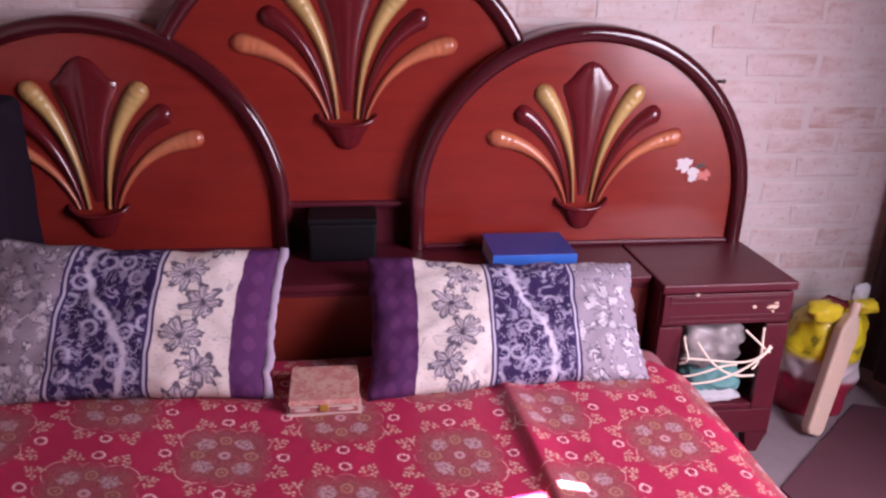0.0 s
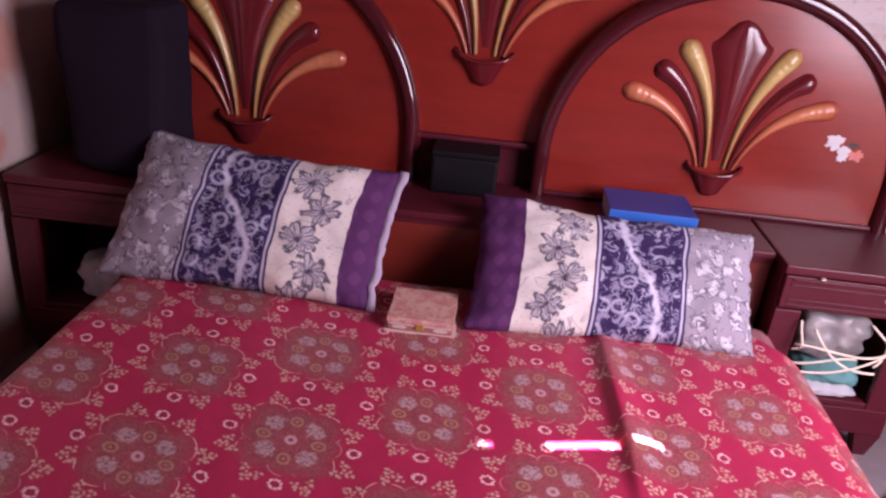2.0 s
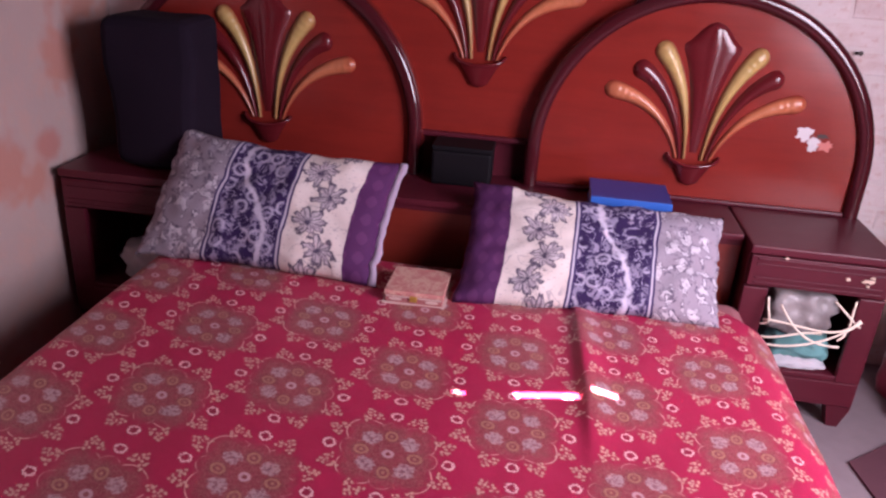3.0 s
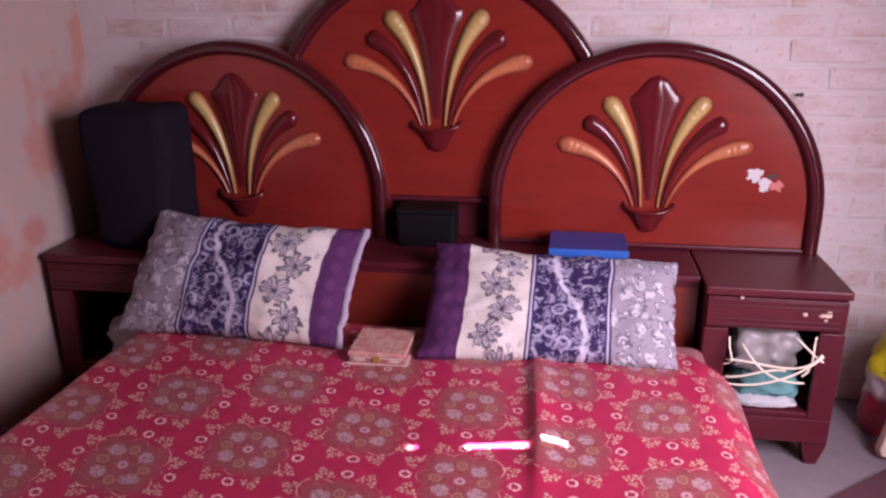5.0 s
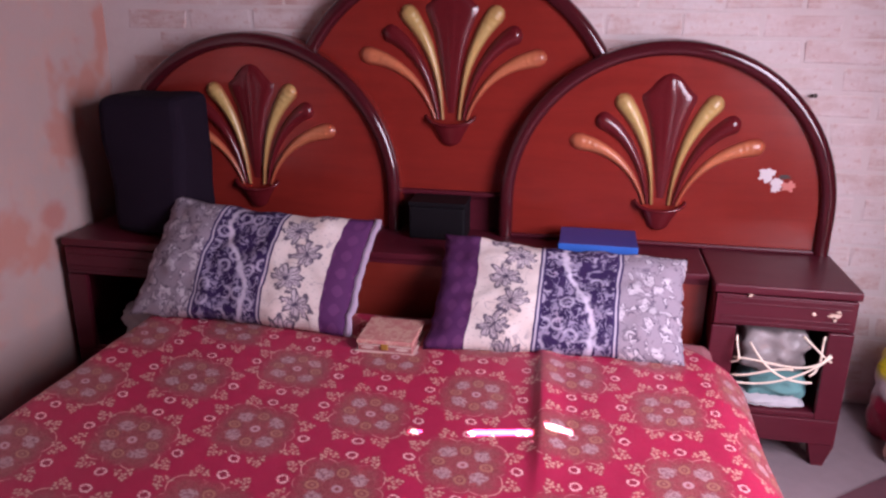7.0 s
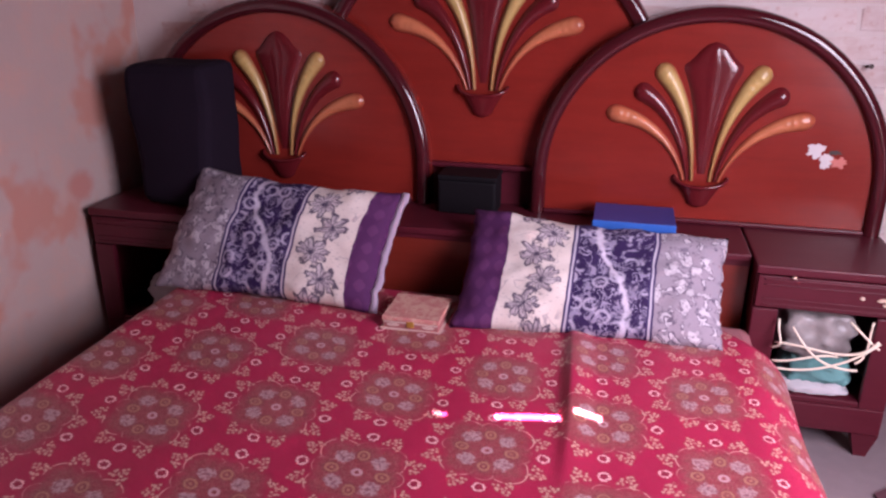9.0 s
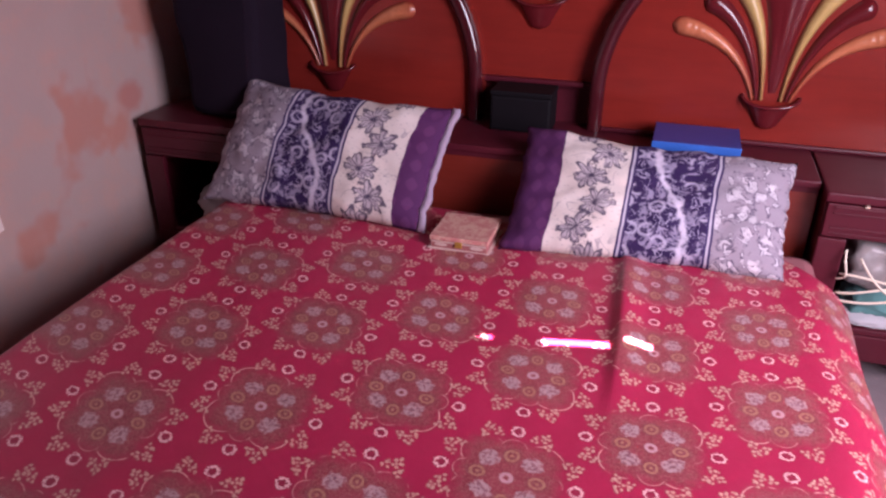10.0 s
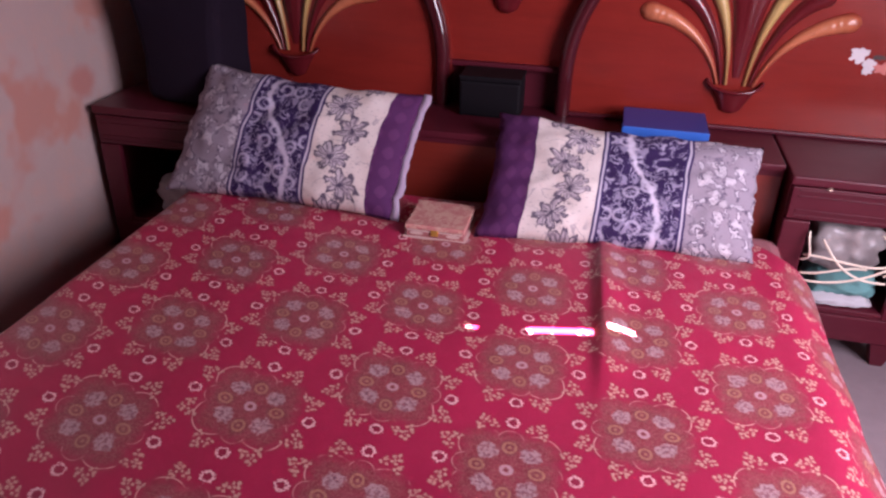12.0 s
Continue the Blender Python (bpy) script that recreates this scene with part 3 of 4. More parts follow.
tube(bm, [Vector((1.121, -0.030, 1.160)), Vector((1.121, -0.034, 1.160))], 0.007, 10)
part("head", bm, M_IRON, nail)

# ---- headboard ----
headboard = thing("headboard", "red lacquered triple-arched headboard with carved gilded fans", "headboard")


def arch(cx, zc, r, z0, n=40):
    pts = [(cx + r, z0)] + [(cx + r * math.cos(a), zc + r * math.sin(a)) for a in (math.pi * i / n for i in range(n + 1))] + [(cx - r, z0)]
    return pts


def moulding(path, width, y_base, proud, parent, material, label=""):
    """A half-round band that follows the path on its inner side."""
    bm = bmesh.new()
    rings, n = [], len(path)
    for i, (x, z) in enumerate(path):
        x0, z0 = path[max(i - 1, 0)]
        x1, z1 = path[min(i + 1, n - 1)]
        d = Vector((x1 - x0, z1 - z0)).normalized()
        nx, nz = -d.y, d.x
        ring = []
        for j in range(9):
            a = math.pi * j / 8
            w = width * (0.5 - 0.5 * math.cos(a))
            ring.append(bm.verts.new((x + nx * w, y_base - proud * math.sin(a) ** 0.7, z + nz * w)))
        rings.append(ring)
    for r0, r1 in zip(rings, rings[1:]):
        for j in range(8):
            bm.faces.new((r0[j], r0[j + 1], r1[j + 1], r1[j]))
    return part("rim", bm, material, parent, label, True)


def strand(ctrl, w0, w1, high, face, mirror, origin, scale, material, name, label, ridges):
    """A carved plume: a half-round stroke that widens to a rounded tip."""
    bm = bmesh.new()
    N = 60
    uvl = bm.loops.layers.uv.new("UVMap")
    pts = bez([(x, z, 0) for x, z in ctrl], N)
    rings = []
    for i, p in enumerate(pts):
        t = i / N
        d = (pts[min(i + 1, N)] - pts[max(i - 1, 0)]).normalized()
        w = w0 + (w1 - w0) * t ** 1.5
        if t > 0.90:
            w *= math.sqrt(max(0.02, 1 - ((t - 0.90) / 0.103) ** 2))
        h = 0.95 * high * (0.5 + 0.6 * t) * (w / (w0 + (w1 - w0) * t ** 1.5))
        if ridges and t > 0.70:
            h *= 1 - 0.17 * max(0.0, math.sin(t * 110)) ** 3
        ring = []
        for j in range(9):
            a = math.pi * j / 8
            off = -w * math.cos(a)
            x = (p.x - d.y * off) * mirror
            z = p.y + d.x * off
            ring.append(bm.verts.new((origin[0] + x * scale, face + 0.0006 - h * math.sin(a) ** 1.7, origin[1] + z * scale)))
        rings.append(ring)
    for i, (r0, r1) in enumerate(zip(rings, rings[1:])):
        for j in range(8):
            f = bm.faces.new((r0[j], r0[j + 1], r1[j + 1], r1[j]))
            for lp, (a, b) in zip(f.loops, ((j, i), (j + 1, i), (j + 1, i + 1), (j, i + 1))):
                lp[uvl].uv = (a / 8, b / N)
    return part(name, bm, material, headboard, label, True)


def leaf(face, origin, scale):
    """The faceted spear leaf at the middle of a fan."""
    half = [(0.010, 0.02), (0.020, 0.08), (0.031, 0.15), (0.043, 0.21), (0.057, 0.265), (0.071, 0.302), (0.081, 0.326), (0.081, 0.342), (0.067, 0.352),
            (0.055, 0.365), (0.042, 0.382), (0.024, 0.399), (0.003, 0.407)]
    bm = bmesh.new()
    rows = []
    for i, (x, z) in enumerate(half):
        end = min(1.0, i / 2, (len(half) - 1 - i) / 2 + 0.25)
        row = []
        for j in range(13):
            f = -1 + j / 6
            h = 0.018 * (1 - f * f) ** 0.55 * (0.75 + 0.25 * abs(f)) + (0.004 if j == 6 else 0.0)
            row.append(bm.verts.new((origin[0] + x * f * scale, face - h * end, origin[1] + z * scale)))
        rows.append(row)
    for r0, r1 in zip(rows, rows[1:]):
        for j in range(12):
            bm.faces.new((r0[j], r0[j + 1], r1[j + 1], r1[j]))
    return part("leaf", bm, M_PLUM, headboard, "dark plum carved spear leaf", True)


def cup(face, origin, scale):
    """The pointed cup from which a fan rises, with a crescent lip."""
    bm = bmesh.new()
    rows = []
    for i in range(13):
        t = i / 12
        w = (0.026 + 0.048 * (1 - t) ** 1.3) * min(1.0, math.sqrt(max(0.0, 1 - t) / 0.16))
        h = 0.034 * (1 - t * 0.6) * min(1.0, (1 - t) / 0.1)
        row = []
        for j in range(13):
            a = math.pi * j / 12
            dip = -0.022 * math.sin(a) * (1 - t)
            row.append(bm.verts.new((origin[0] - w * math.cos(a) * scale, face - h * math.sin(a), origin[1] + (0.006 - 0.092 * t + dip) * scale)))
        rows.append(row)
    for r0, r1 in zip(rows, rows[1:]):
        for j in range(12):
            bm.faces.new((r0[j], r0[j + 1], r1[j + 1], r1[j]))
    c = part("cup", bm, M_PLUM, headboard, "dark plum carved cup", True)
    bm = bmesh.new()
    pts = []
    for j in range(17):
        a = math.pi * j / 16
        pts.append(Vector((origin[0] - 0.077 * math.cos(a) * scale, face - 0.002 - 0.034 * math.sin(a), origin[1] + (0.011 - 0.026 * math.sin(a)) * scale)))
    tube(bm, pts, 0.0055, 8)
    part("lip", bm, M_PLUM, c, "", True)
    return c


def fan(cx, z, face, scale):
    o = (cx, z)
    leaf(face, o, scale)
    for m in (-1, 1):
        strand([(0.050, 0.0), (0.085, 0.11), (0.165, 0.185), (0.292, 0.196)], 0.006, 0.032, 0.020, face, m, o, scale, M_COPPER, "copper_plume", "copper-painted carved plume", True)
        strand([(0.040, 0.0), (0.060, 0.13), (0.120, 0.235), (0.214, 0.268)], 0.006, 0.033, 0.021, face, m, o, scale, M_PLUM, "plum_plume", "dark plum carved plume", False)
        strand([(0.026, 0.0), (0.036, 0.15), (0.070, 0.25), (0.152, 0.338)], 0.006, 0.034, 0.023, face, m, o, scale, M_GOLD, "gold_plume", "gold-painted carved plume", True)
    cup(face, o, scale)


MID_Y, SIDE_Y = -0.062, -0.10
# middle arch, set back behind the side ones
mid_path = arch(0.008, 1.0, 0.566, 0.81)
part("arch_panel", prism(mid_path, MID_Y, -0.012), M_PANEL, headboard)
moulding(mid_path, 0.048, MID_Y, 0.024, headboard, M_RIM, "dark lacquered half-round rim")
boxpart("bottom_rail", (-0.165, -0.080, 0.800), (0.185, -0.012, 0.818), M_DARKWOOD, headboard, 0.008)
boxpart("back_board", (-0.20, -0.05, 0.66), (0.22, -0.012, 0.800), M_DARKWOOD, headboard, 0.0)
fan(0.010, 1.055, MID_Y, 1.04)
for s in (-1, 1):
    cx = 0.006 + s * 0.69
    path = arch(cx if s > 0 else cx + 0.012, 0.806, 0.515 if s > 0 else 0.519, 0.682)
    part("arch_panel", prism(path, SIDE_Y, -0.012), M_PANEL, headboard)
    moulding(path, 0.047, SIDE_Y, 0.026, headboard, M_RIM, "dark lacquered half-round rim")
    fan(cx - s * 0.004 + (0.014 if s < 0 else 0), 0.815, SIDE_Y, 1.0)
    boxpart("foot_bead", (cx - 0.47, SIDE_Y - 0.016, 0.682), (cx + 0.47, SIDE_Y, 0.695), M_DARKWOOD, headboard, 0.005)

# storage chest along the foot of the headboard
boxpart("shelf", (-0.826, -0.362, 0.660), (0.826, -0.012, 0.681), M_DARKWOOD, headboard, 0.005)
boxpart("front_panel", (-0.826, -0.350, 0.20), (0.826, -0.330, 0.659), M_FRONT, headboard, 0.002, "brown-red varnished front panel")
boxpart("front_rail", (-0.826, -0.354, 0.644), (0.826, -0.3505, 0.6595), M_DARKWOOD, headboard, 0.0015)
for s in (-1, 1):
    boxpart("end_panel", (s * 0.815 - 0.010, -0.329, FLOOR), (s * 0.815 + 0.010, -0.013, 0.659), M_DARKWOOD, headboard, 0.002)

# torn sticker remains on one arch
random.seed(11)


def torn(cx, cz, rx, rz, mat, n=22, y=SIDE_Y):
    pts = []
    for i in range(n):
        a = 2 * math.pi * i / n
        k = random.uniform(0.55, 1.1)
        pts.append((cx + rx * k * math.cos(a), cz + rz * k * math.sin(a)))
    return part("sticker", prism(pts, y - 0.0012, y + 0.001), mat, headboard, "torn white sticker remains")


torn(1.000, 0.926, 0.030, 0.024, M_PAPER)
torn(1.036, 0.900, 0.026, 0.020, M_PAPER)
torn(1.066, 0.892, 0.024, 0.018, M_RED_PAPER, y=SIDE_Y - 0.0004)
torn(1.052, 0.922, 0.022, 0.008, M_IRON, y=SIDE_Y - 0.0002)
torn(1.030, 0.883, 0.016, 0.012, M_PAPER, y=SIDE_Y - 0.0008)


# ---- night tables ----
def night_table(s, label):
    """s is 1 for the table at the east end, -1 for its mirror twin."""
    t = thing("night_table", label, "night table", "night tables beside the bed")

    def bx(name, lo, hi, mat=M_DARKWOOD, bevel=0.004, lab=""):
        xs = sorted((lo[0] * s, hi[0] * s))
        return boxpart(name, (xs[0], lo[1], lo[2]), (xs[1], hi[1], hi[2]), mat, t, bevel, lab)

    x0, x1, yf, yb = 0.835, 1.213, -0.43, -0.104
    bx("top", (x0 - 0.004, yf - 0.005, 0.657), (x1 + 0.003, yb, 0.682), bevel=0.005)
    bx("side_panel", (x0, yf + 0.02, 0.206), (x0 + 0.018, yb, 0.656))
    bx("side_panel", (x1 - 0.018, yf + 0.02, 0.206), (x1, yb, 0.656))
    bx("back_panel", (x0 + 0.019, yb - 0.012, 0.21), (x1 - 0.019, yb, 0.656))
    bx("post", (x0, yf, 0.2845), (0.902, yf + 0.019, 0.556))
    bx("post", (1.146, yf, 0.2845), (x1, yf + 0.019, 0.556))
    drawer = bx("drawer", (x0 + 0.004, yf - 0.002, 0.562), (x1 - 0.004, yf + 0.22, 0.652), bevel=0.003)
    for z, h in ((0.640, 0.006), (0.626, 0.004), (0.585, 0.005), (0.570, 0.005)):
        boxpart("bead", *[tuple(v) for v in ((min(s * (x0 + 0.02), s * (x1 - 0.02)), yf - 0.006, z), (max(s * (x0 + 0.02), s * (x1 - 0.02)), yf - 0.0015, z + h))], M_DARKWOOD, drawer, 0.0015)
    bx("shelf", (x0 + 0.019, yf + 0.004, 0.285), (x1 - 0.019, yb - 0.013, 0.302))
    bx("plinth", (x0, yf, 0.205), (x1, yf + 0.019, 0.284))
    for xa, xb in ((x0, x0 + 0.07), (x1 - 0.07, x1)):
        for ya in (yf, yb - 0.05):
            bm = bmesh.new()
            top = [(xa, ya, 0.2045), (xb, ya, 0.2045), (xb, ya + 0.05, 0.2045), (xa, ya + 0.05, 0.2045)]
            cx, cy = (xa + xb) / 2, ya + 0.025
            low = [((x - cx) * 0.45 + cx, (y - cy) * 0.6 + cy, FLOOR) for x, y, z in top]
            tv = [bm.verts.new((s * p[0], p[1], p[2])) for p in top]
            lv = [bm.verts.new((s * p[0], p[1], p[2])) for p in low]
            bm.faces.new(tv)
            bm.faces.new(lv[::-1])
            for i in range(4):
                bm.faces.new((tv[i], lv[i], lv[(i + 1) % 4], tv[(i + 1) % 4]))
            part("foot", bm, M_DARKWOOD, t)
    return t, drawer


table_e, drawer_e = night_table(1, "dark maroon wooden night table with chipped drawer and stuffed open shelf")
table_w, drawer_w = night_table(-1, "dark maroon wooden night table in the shaded corner")
for cx, cz, rx, rz in ((0.925, 0.655, 0.010, 0.004), (1.150, 0.612, 0.024, 0.010), (1.098, 0.612, 0.010, 0.006), (1.152, 0.597, 0.009, 0.005), (1.160, 0.622, 0.010, 0.005)):
    pts = [(cx + rx * random.uniform(0.3, 0.9) * math.cos(2 * math.pi * i / 12), cz + rz * random.uniform(0.3, 0.9) * math.sin(2 * math.pi * i / 12)) for i in range(12)]
    part("chip", prism(pts, -0.4375 if cz < 0.65 else -0.4432, -0.430), M_BARE, drawer_e, "bare wood chip in the varnish")

# ---- bed ----
bed = thing("bed", "low wooden bed under a draped crimson cover", "bed")
boxpart("frame", (-0.84, -2.16, FLOOR + 0.08), (0.84, -0.372, 0.30), M_DARKWOOD, bed, 0.006)
boxpart("mattress", (-0.845, -2.18, 0.301), (0.845, -0.385, 0.478), M_MATTRESS, bed, 0.03)
for sx in (-0.80, 0.80):
    for sy in (-2.10, -0.42):
        boxpart("leg", (sx - 0.035, sy - 0.035, FLOOR), (sx + 0.035, sy + 0.035, FLOOR + 0.079), M_DARKWOOD, bed, 0.004)


def bedspread():
    """One cloth: flat on top, rounded over the edges, hanging in soft folds at the sides and foot."""
    XW, YB, YF, R, RC, TOP = 0.880, -0.366, -2.20, 0.065, 0.11, 0.497

    def over(e, R):
        """How far out and down the cloth goes, e metres past the flat part, round an edge of radius R."""
        arc = R * math.pi / 2
        if e <= 0:
            return 0.0, 0.0
        if e < arc:
            a = e / R
            return R * math.sin(a), R * (1 - math.cos(a))
        return R + (e - arc) * 0.10, R + (e - arc)

    us = np.concatenate([np.linspace(-1.17, -0.80, 26), np.linspace(-0.79, 0.30, 84), np.linspace(0.305, 0.47, 44), np.linspace(0.48, 0.80, 26), np.linspace(0.815, 1.17, 30)])
    vs = np.concatenate([np.linspace(-2.50, -2.13, 16), np.linspace(-2.11, -0.46, 130), np.linspace(-0.45, -0.22, 18)])
    bm = bmesh.new()
    grid, flatpos = [], {}
    for u in us:
        col = []
        for v in vs:
            su = 1 if u > 0 else -1
            X = XW + (0.040 * min(1.0, max(0.0, (-0.44 - v) / 0.10)) if u > 0 else -0.004)
            RX = 0.135 if u > 0 else R
            ex, ey0, ey1 = abs(u) - (X - RX), v - (YB - R), (YF + R) - v
            far = ey0 > ey1
            qx, qy = ex + RC, max(ey0, ey1) + RC
            x, y, dx, dy = u, v, 0.0, 0.0
            if qx > 0 and qy > 0:
                dist = math.hypot(qx, qy)
                if dist > RC:
                    nx, ny = qx / dist, qy / dist
                    o, dx = over(dist - RC, RX * nx * nx + R * ny * ny)
                    x = su * (X - RX - RC + nx * (RC + o))
                    y = (YB - R - RC + ny * (RC + o)) if far else (YF + R + RC - ny * (RC + o))
                    dy = dx * 0.0
            else:
                ox, dx = over(ex, RX)
                oy, dy = over(max(ey0, ey1), R)
                x = su * (min(abs(u), X - RX) + ox)
                y = min(max(v, YF + R), YB - R) + (oy if far else -oy)
            d = max(dx, dy) + 0.25 * min(dx, dy)
            z = TOP - min(d, TOP - FLOOR - 0.03)
            q = Vector((u * 2.1, v * 2.1, 3.0))
            onbed = max(0.0, 1 - d / 0.05)
            z += onbed * (0.007 * noise.noise(q) + 0.0035 * noise.noise(q * 3.1) + 0.0015 * noise.noise(q * 8.0))
            hang = min(1.0, max(0.0, (d - 0.05) / 0.2))
            if dx > dy:
                x += su * hang * (0.018 * math.sin(v * 19 + 2 * math.sin(v * 5)) + 0.02)
            else:
                y += hang * 0.012 * math.sin(u * 22)
            # standing crease
            run = 1 / (1 + math.exp((v + 0.60) / 0.02)) / (1 + math.exp(-(v + 1.10) / 0.06))
            c = 0.383 + 0.010 * math.sin(v * 4) + 0.02 * (v + 0.9) * -1
            w = (u - c)
            ridge = 0.018 * math.exp(-(w / (0.045 if w > 0 else 0.017)) ** 2) + 0.004 * (math.exp(-w / 0.12) if w > 0 else math.exp(-(w / 0.017) ** 2))
            z += onbed * run * ridge
            p = bm.verts.new((x, y, z))
            flatpos[p] = (u, v)
            col.append(p)
        grid.append(col)
    faces = {"cover_top": [], "east_drape": [], "west_drape": [], "foot_drape": []}
    edge = 0.945
    for i in range(len(us) - 1):
        for j in range(len(vs) - 1):
            quad = (grid[i][j], grid[i + 1][j], grid[i + 1][j + 1], grid[i][j + 1])
            u, v = (us[i] + us[i + 1]) / 2, (vs[j] + vs[j + 1]) / 2
            where = "east_drape" if u > edge else "west_drape" if u < -edge else "foot_drape" if v < -2.27 else "cover_top"
            faces[where].append(quad)
    root = thing("bedspread", "crimson bedspread woven with mauve and gold medallions", "bedspread")
    for where, quads in faces.items():
        piece = bmesh.new()
        uvl = piece.loops.layers.uv.new("UVMap")
        made = {}
        for quad in quads:
            for p in quad:
                if p not in made:
                    made[p] = piece.verts.new(p.co)
            f = piece.faces.new([made[p] for p in quad])
            for lp, p in zip(f.loops, quad):
                lp[uvl].uv = flatpos[p]
        part("cover_top" if where == "cover_top" else "drape", piece, M_SPREAD, root, "" if where == "cover_top" else "hanging side of the cover", True)
    bm.free()
    return root


bedspread()


# ---- pillows ----
def pillow(tl, tr, bl, br, material, hem_side, thick, label, seed):
    tl, tr, bl, br = (Vector(p) for p in (tl, tr, bl, br))
    nrm = (tr - tl).cross(bl - tl).normalized()
    if nrm.y > 0:
        nrm = -nrm
    root = tagged(new("pillow"), label, "pillow", "pillows on the bed")
    NU, NV = 64, 40

    def surf(a, b, side):
        p = tl.lerp(tr, a).lerp(bl.lerp(br, a), b)
        ca, cb = 2 * a - 1, 2 * b - 1
        # edges draw in between the corners
        p += (tr - tl) * (-0.018 * ca * (1 - cb * cb)) + (bl - tl) * ((0.044 if cb < 0 else 0.030) * -cb * (1 - ca * ca))
        ruck = 0.010 * noise.noise(Vector((seed + 3, b * 9, ca))) + 0.006 * noise.noise(Vector((seed + 7, b * 22, ca)))
        p += (tr - tl).normalized() * ruck * abs(ca) ** 3
        p += (bl - tl).normalized() * (0.008 * noise.noise(Vector((a * 8, seed + 5, cb)))) * abs(cb) ** 3
        fat = ((1 - ca ** 4) * (1 - cb ** 4)) ** 0.6
        q = Vector((a * 4 + seed, b * 3, side))
        rough = 0.018 * noise.noise(q) + 0.009 * noise.noise(q * 2.7) + 0.003 * noise.noise(q * 6)
        return p + nrm * side * (thick * fat + rough * min(1, fat * 3))

    bm = bmesh.new()
    uvl = bm.loops.layers.uv.new("UVMap")
    for side in (1, -1):
        g = [[bm.verts.new(surf(i / NU, j / NV, side)) for j in range(NV + 1)] for i in range(NU + 1)]
        for i in range(NU):
            for j in range(NV):
                f = bm.faces.new((g[i][j], g[i + 1][j], g[i + 1][j + 1], g[i][j + 1]))
                for lp, (a, b) in zip(f.loops, ((i, j), (i + 1, j), (i + 1, j + 1), (i, j + 1))):
                    lp[uvl].uv = (a / NU * 0.69, (1 - b / NV) * 0.39)
    bmesh.ops.remove_doubles(bm, verts=bm.verts, dist=0.0004)
    part("cover", bm, material, root, "", True)
    if not hem_side:
        return root
    # open hem along one short side
    bm = bmesh.new()
    a = 1.0 if hem_side > 0 else 0.0
    rows = []
    for j in range(31):
        b = j / 30
        p = surf(a, b, 1)
        out = (tr - tl).normalized() * hem_side * (0.016 + 0.002 * math.sin(j * 0.9))
        rows.append([bm.verts.new(p - out * 0.3 + nrm * 0.006), bm.verts.new(p + out + nrm * 0.004), bm.verts.new(p + out - nrm * 0.006), bm.verts.new(p - out * 0.3 - nrm * 0.008)])
    for r0, r1 in zip(rows, rows[1:]):
        for j in range(4):
            bm.faces.new((r0[j], r0[(j + 1) % 4], r1[(j + 1) % 4], r1[j]))
    bm.faces.new(rows[0])
    bm.faces.new(rows[-1][::-1])
    part("hem", bm, M_HEM, root, "pale lilac hem", True)
    return root


pillow((-0.838, -0.345, 0.822), (-0.160, -0.375, 0.790), (-0.900, -0.585, 0.500), (-0.196, -0.605, 0.500), M_PILLOW_A, 1, 0.070, "striped purple, navy and white floral pillow leaning beside the corner", 1.0)
pillow((0.050, -0.350, 0.752), (0.762, -0.354, 0.722), (0.040, -0.640, 0.500), (0.752, -0.590, 0.495), M_PILLOW_B, 0, 0.060, "striped purple, navy and white floral pillow leaning below the blue book", 5.0)

# ---- small things on and about the bed ----
casket = thing("trinket_box", "pink floral cardboard trinket box with gold clasp on the bed", "box")
boxpart("body", (-0.136, -0.678, 0.500), (0.018, -0.526, 0.521), M_BOXSIDE, casket, 0.002, "dusky rose printed sides")
boxpart("base", (-0.144, -0.684, 0.494), (0.026, -0.520, 0.501), M_BOXBAND, casket, 0.002, "cream base board")
boxpart("lid", (-0.139, -0.681, 0.5215), (0.021, -0.523, 0.535), M_BOX, casket, 0.003)
boxpart("band", (-0.134, -0.6805, 0.5165), (0.016, -0.678, 0.5205), M_BOXBAND, casket, 0.0)
bm = bmesh.new()
box(bm, (-0.069, -0.683, 0.507), (-0.049, -0.678, 0.524), 0.0024, 2)
part("clasp", bm, M_BRASS, casket, "rounded gold clasp")
for x in (-0.108, -0.010):
    part("motif", prism([(x + 0.018 * math.cos(a), 0.5105 + 0.0045 * math.sin(a)) for a in (math.pi * i / 8 for i in range(16))], -0.6795, -0.677), M_BOXBAND, casket)

book = thing("book", "thick blue book lying on the headboard shelf", "book")
boxpart("cover", (0.390, -0.318, 0.731), (0.622, -0.140, 0.735), M_BLUE_REFLECT, book, 0.0015, "blue upper cover with its dull reflection painted in")
boxpart("cover", (0.390, -0.318, 0.682), (0.622, -0.140, 0.686), M_BLUE, book, 0.0015)
boxpart("spine", (0.389, -0.323, 0.682), (0.623, -0.3185, 0.735), M_BLUE, book, 0.002)
boxpart("pages", (0.394, -0.3180, 0.6862), (0.618, -0.146, 0.7308), M_PAGES, book, 0.0)

case = thing("black_box", "small black box on the headboard shelf under the middle arch", "box")
boxpart("body", (-0.102, -0.20, 0.681), (0.084, -0.081, 0.790), M_BLACK, case, 0.008)
boxpart("lid", (-0.104, -0.202, 0.791), (0.086, -0.081, 0.806), M_BLACK, case, 0.004)

# dark bag on the west night table
bag = thing("travel_bag", "dark navy canvas bag standing on the night table", "bag")
bm = bmesh.new()
box(bm, (-1.080, -0.36, 0.683), (-0.80, -0.135, 1.135), 0.05, 4)
bmesh.ops.subdivide_edges(bm, edges=bm.edges, cuts=3, use_grid_fill=True)
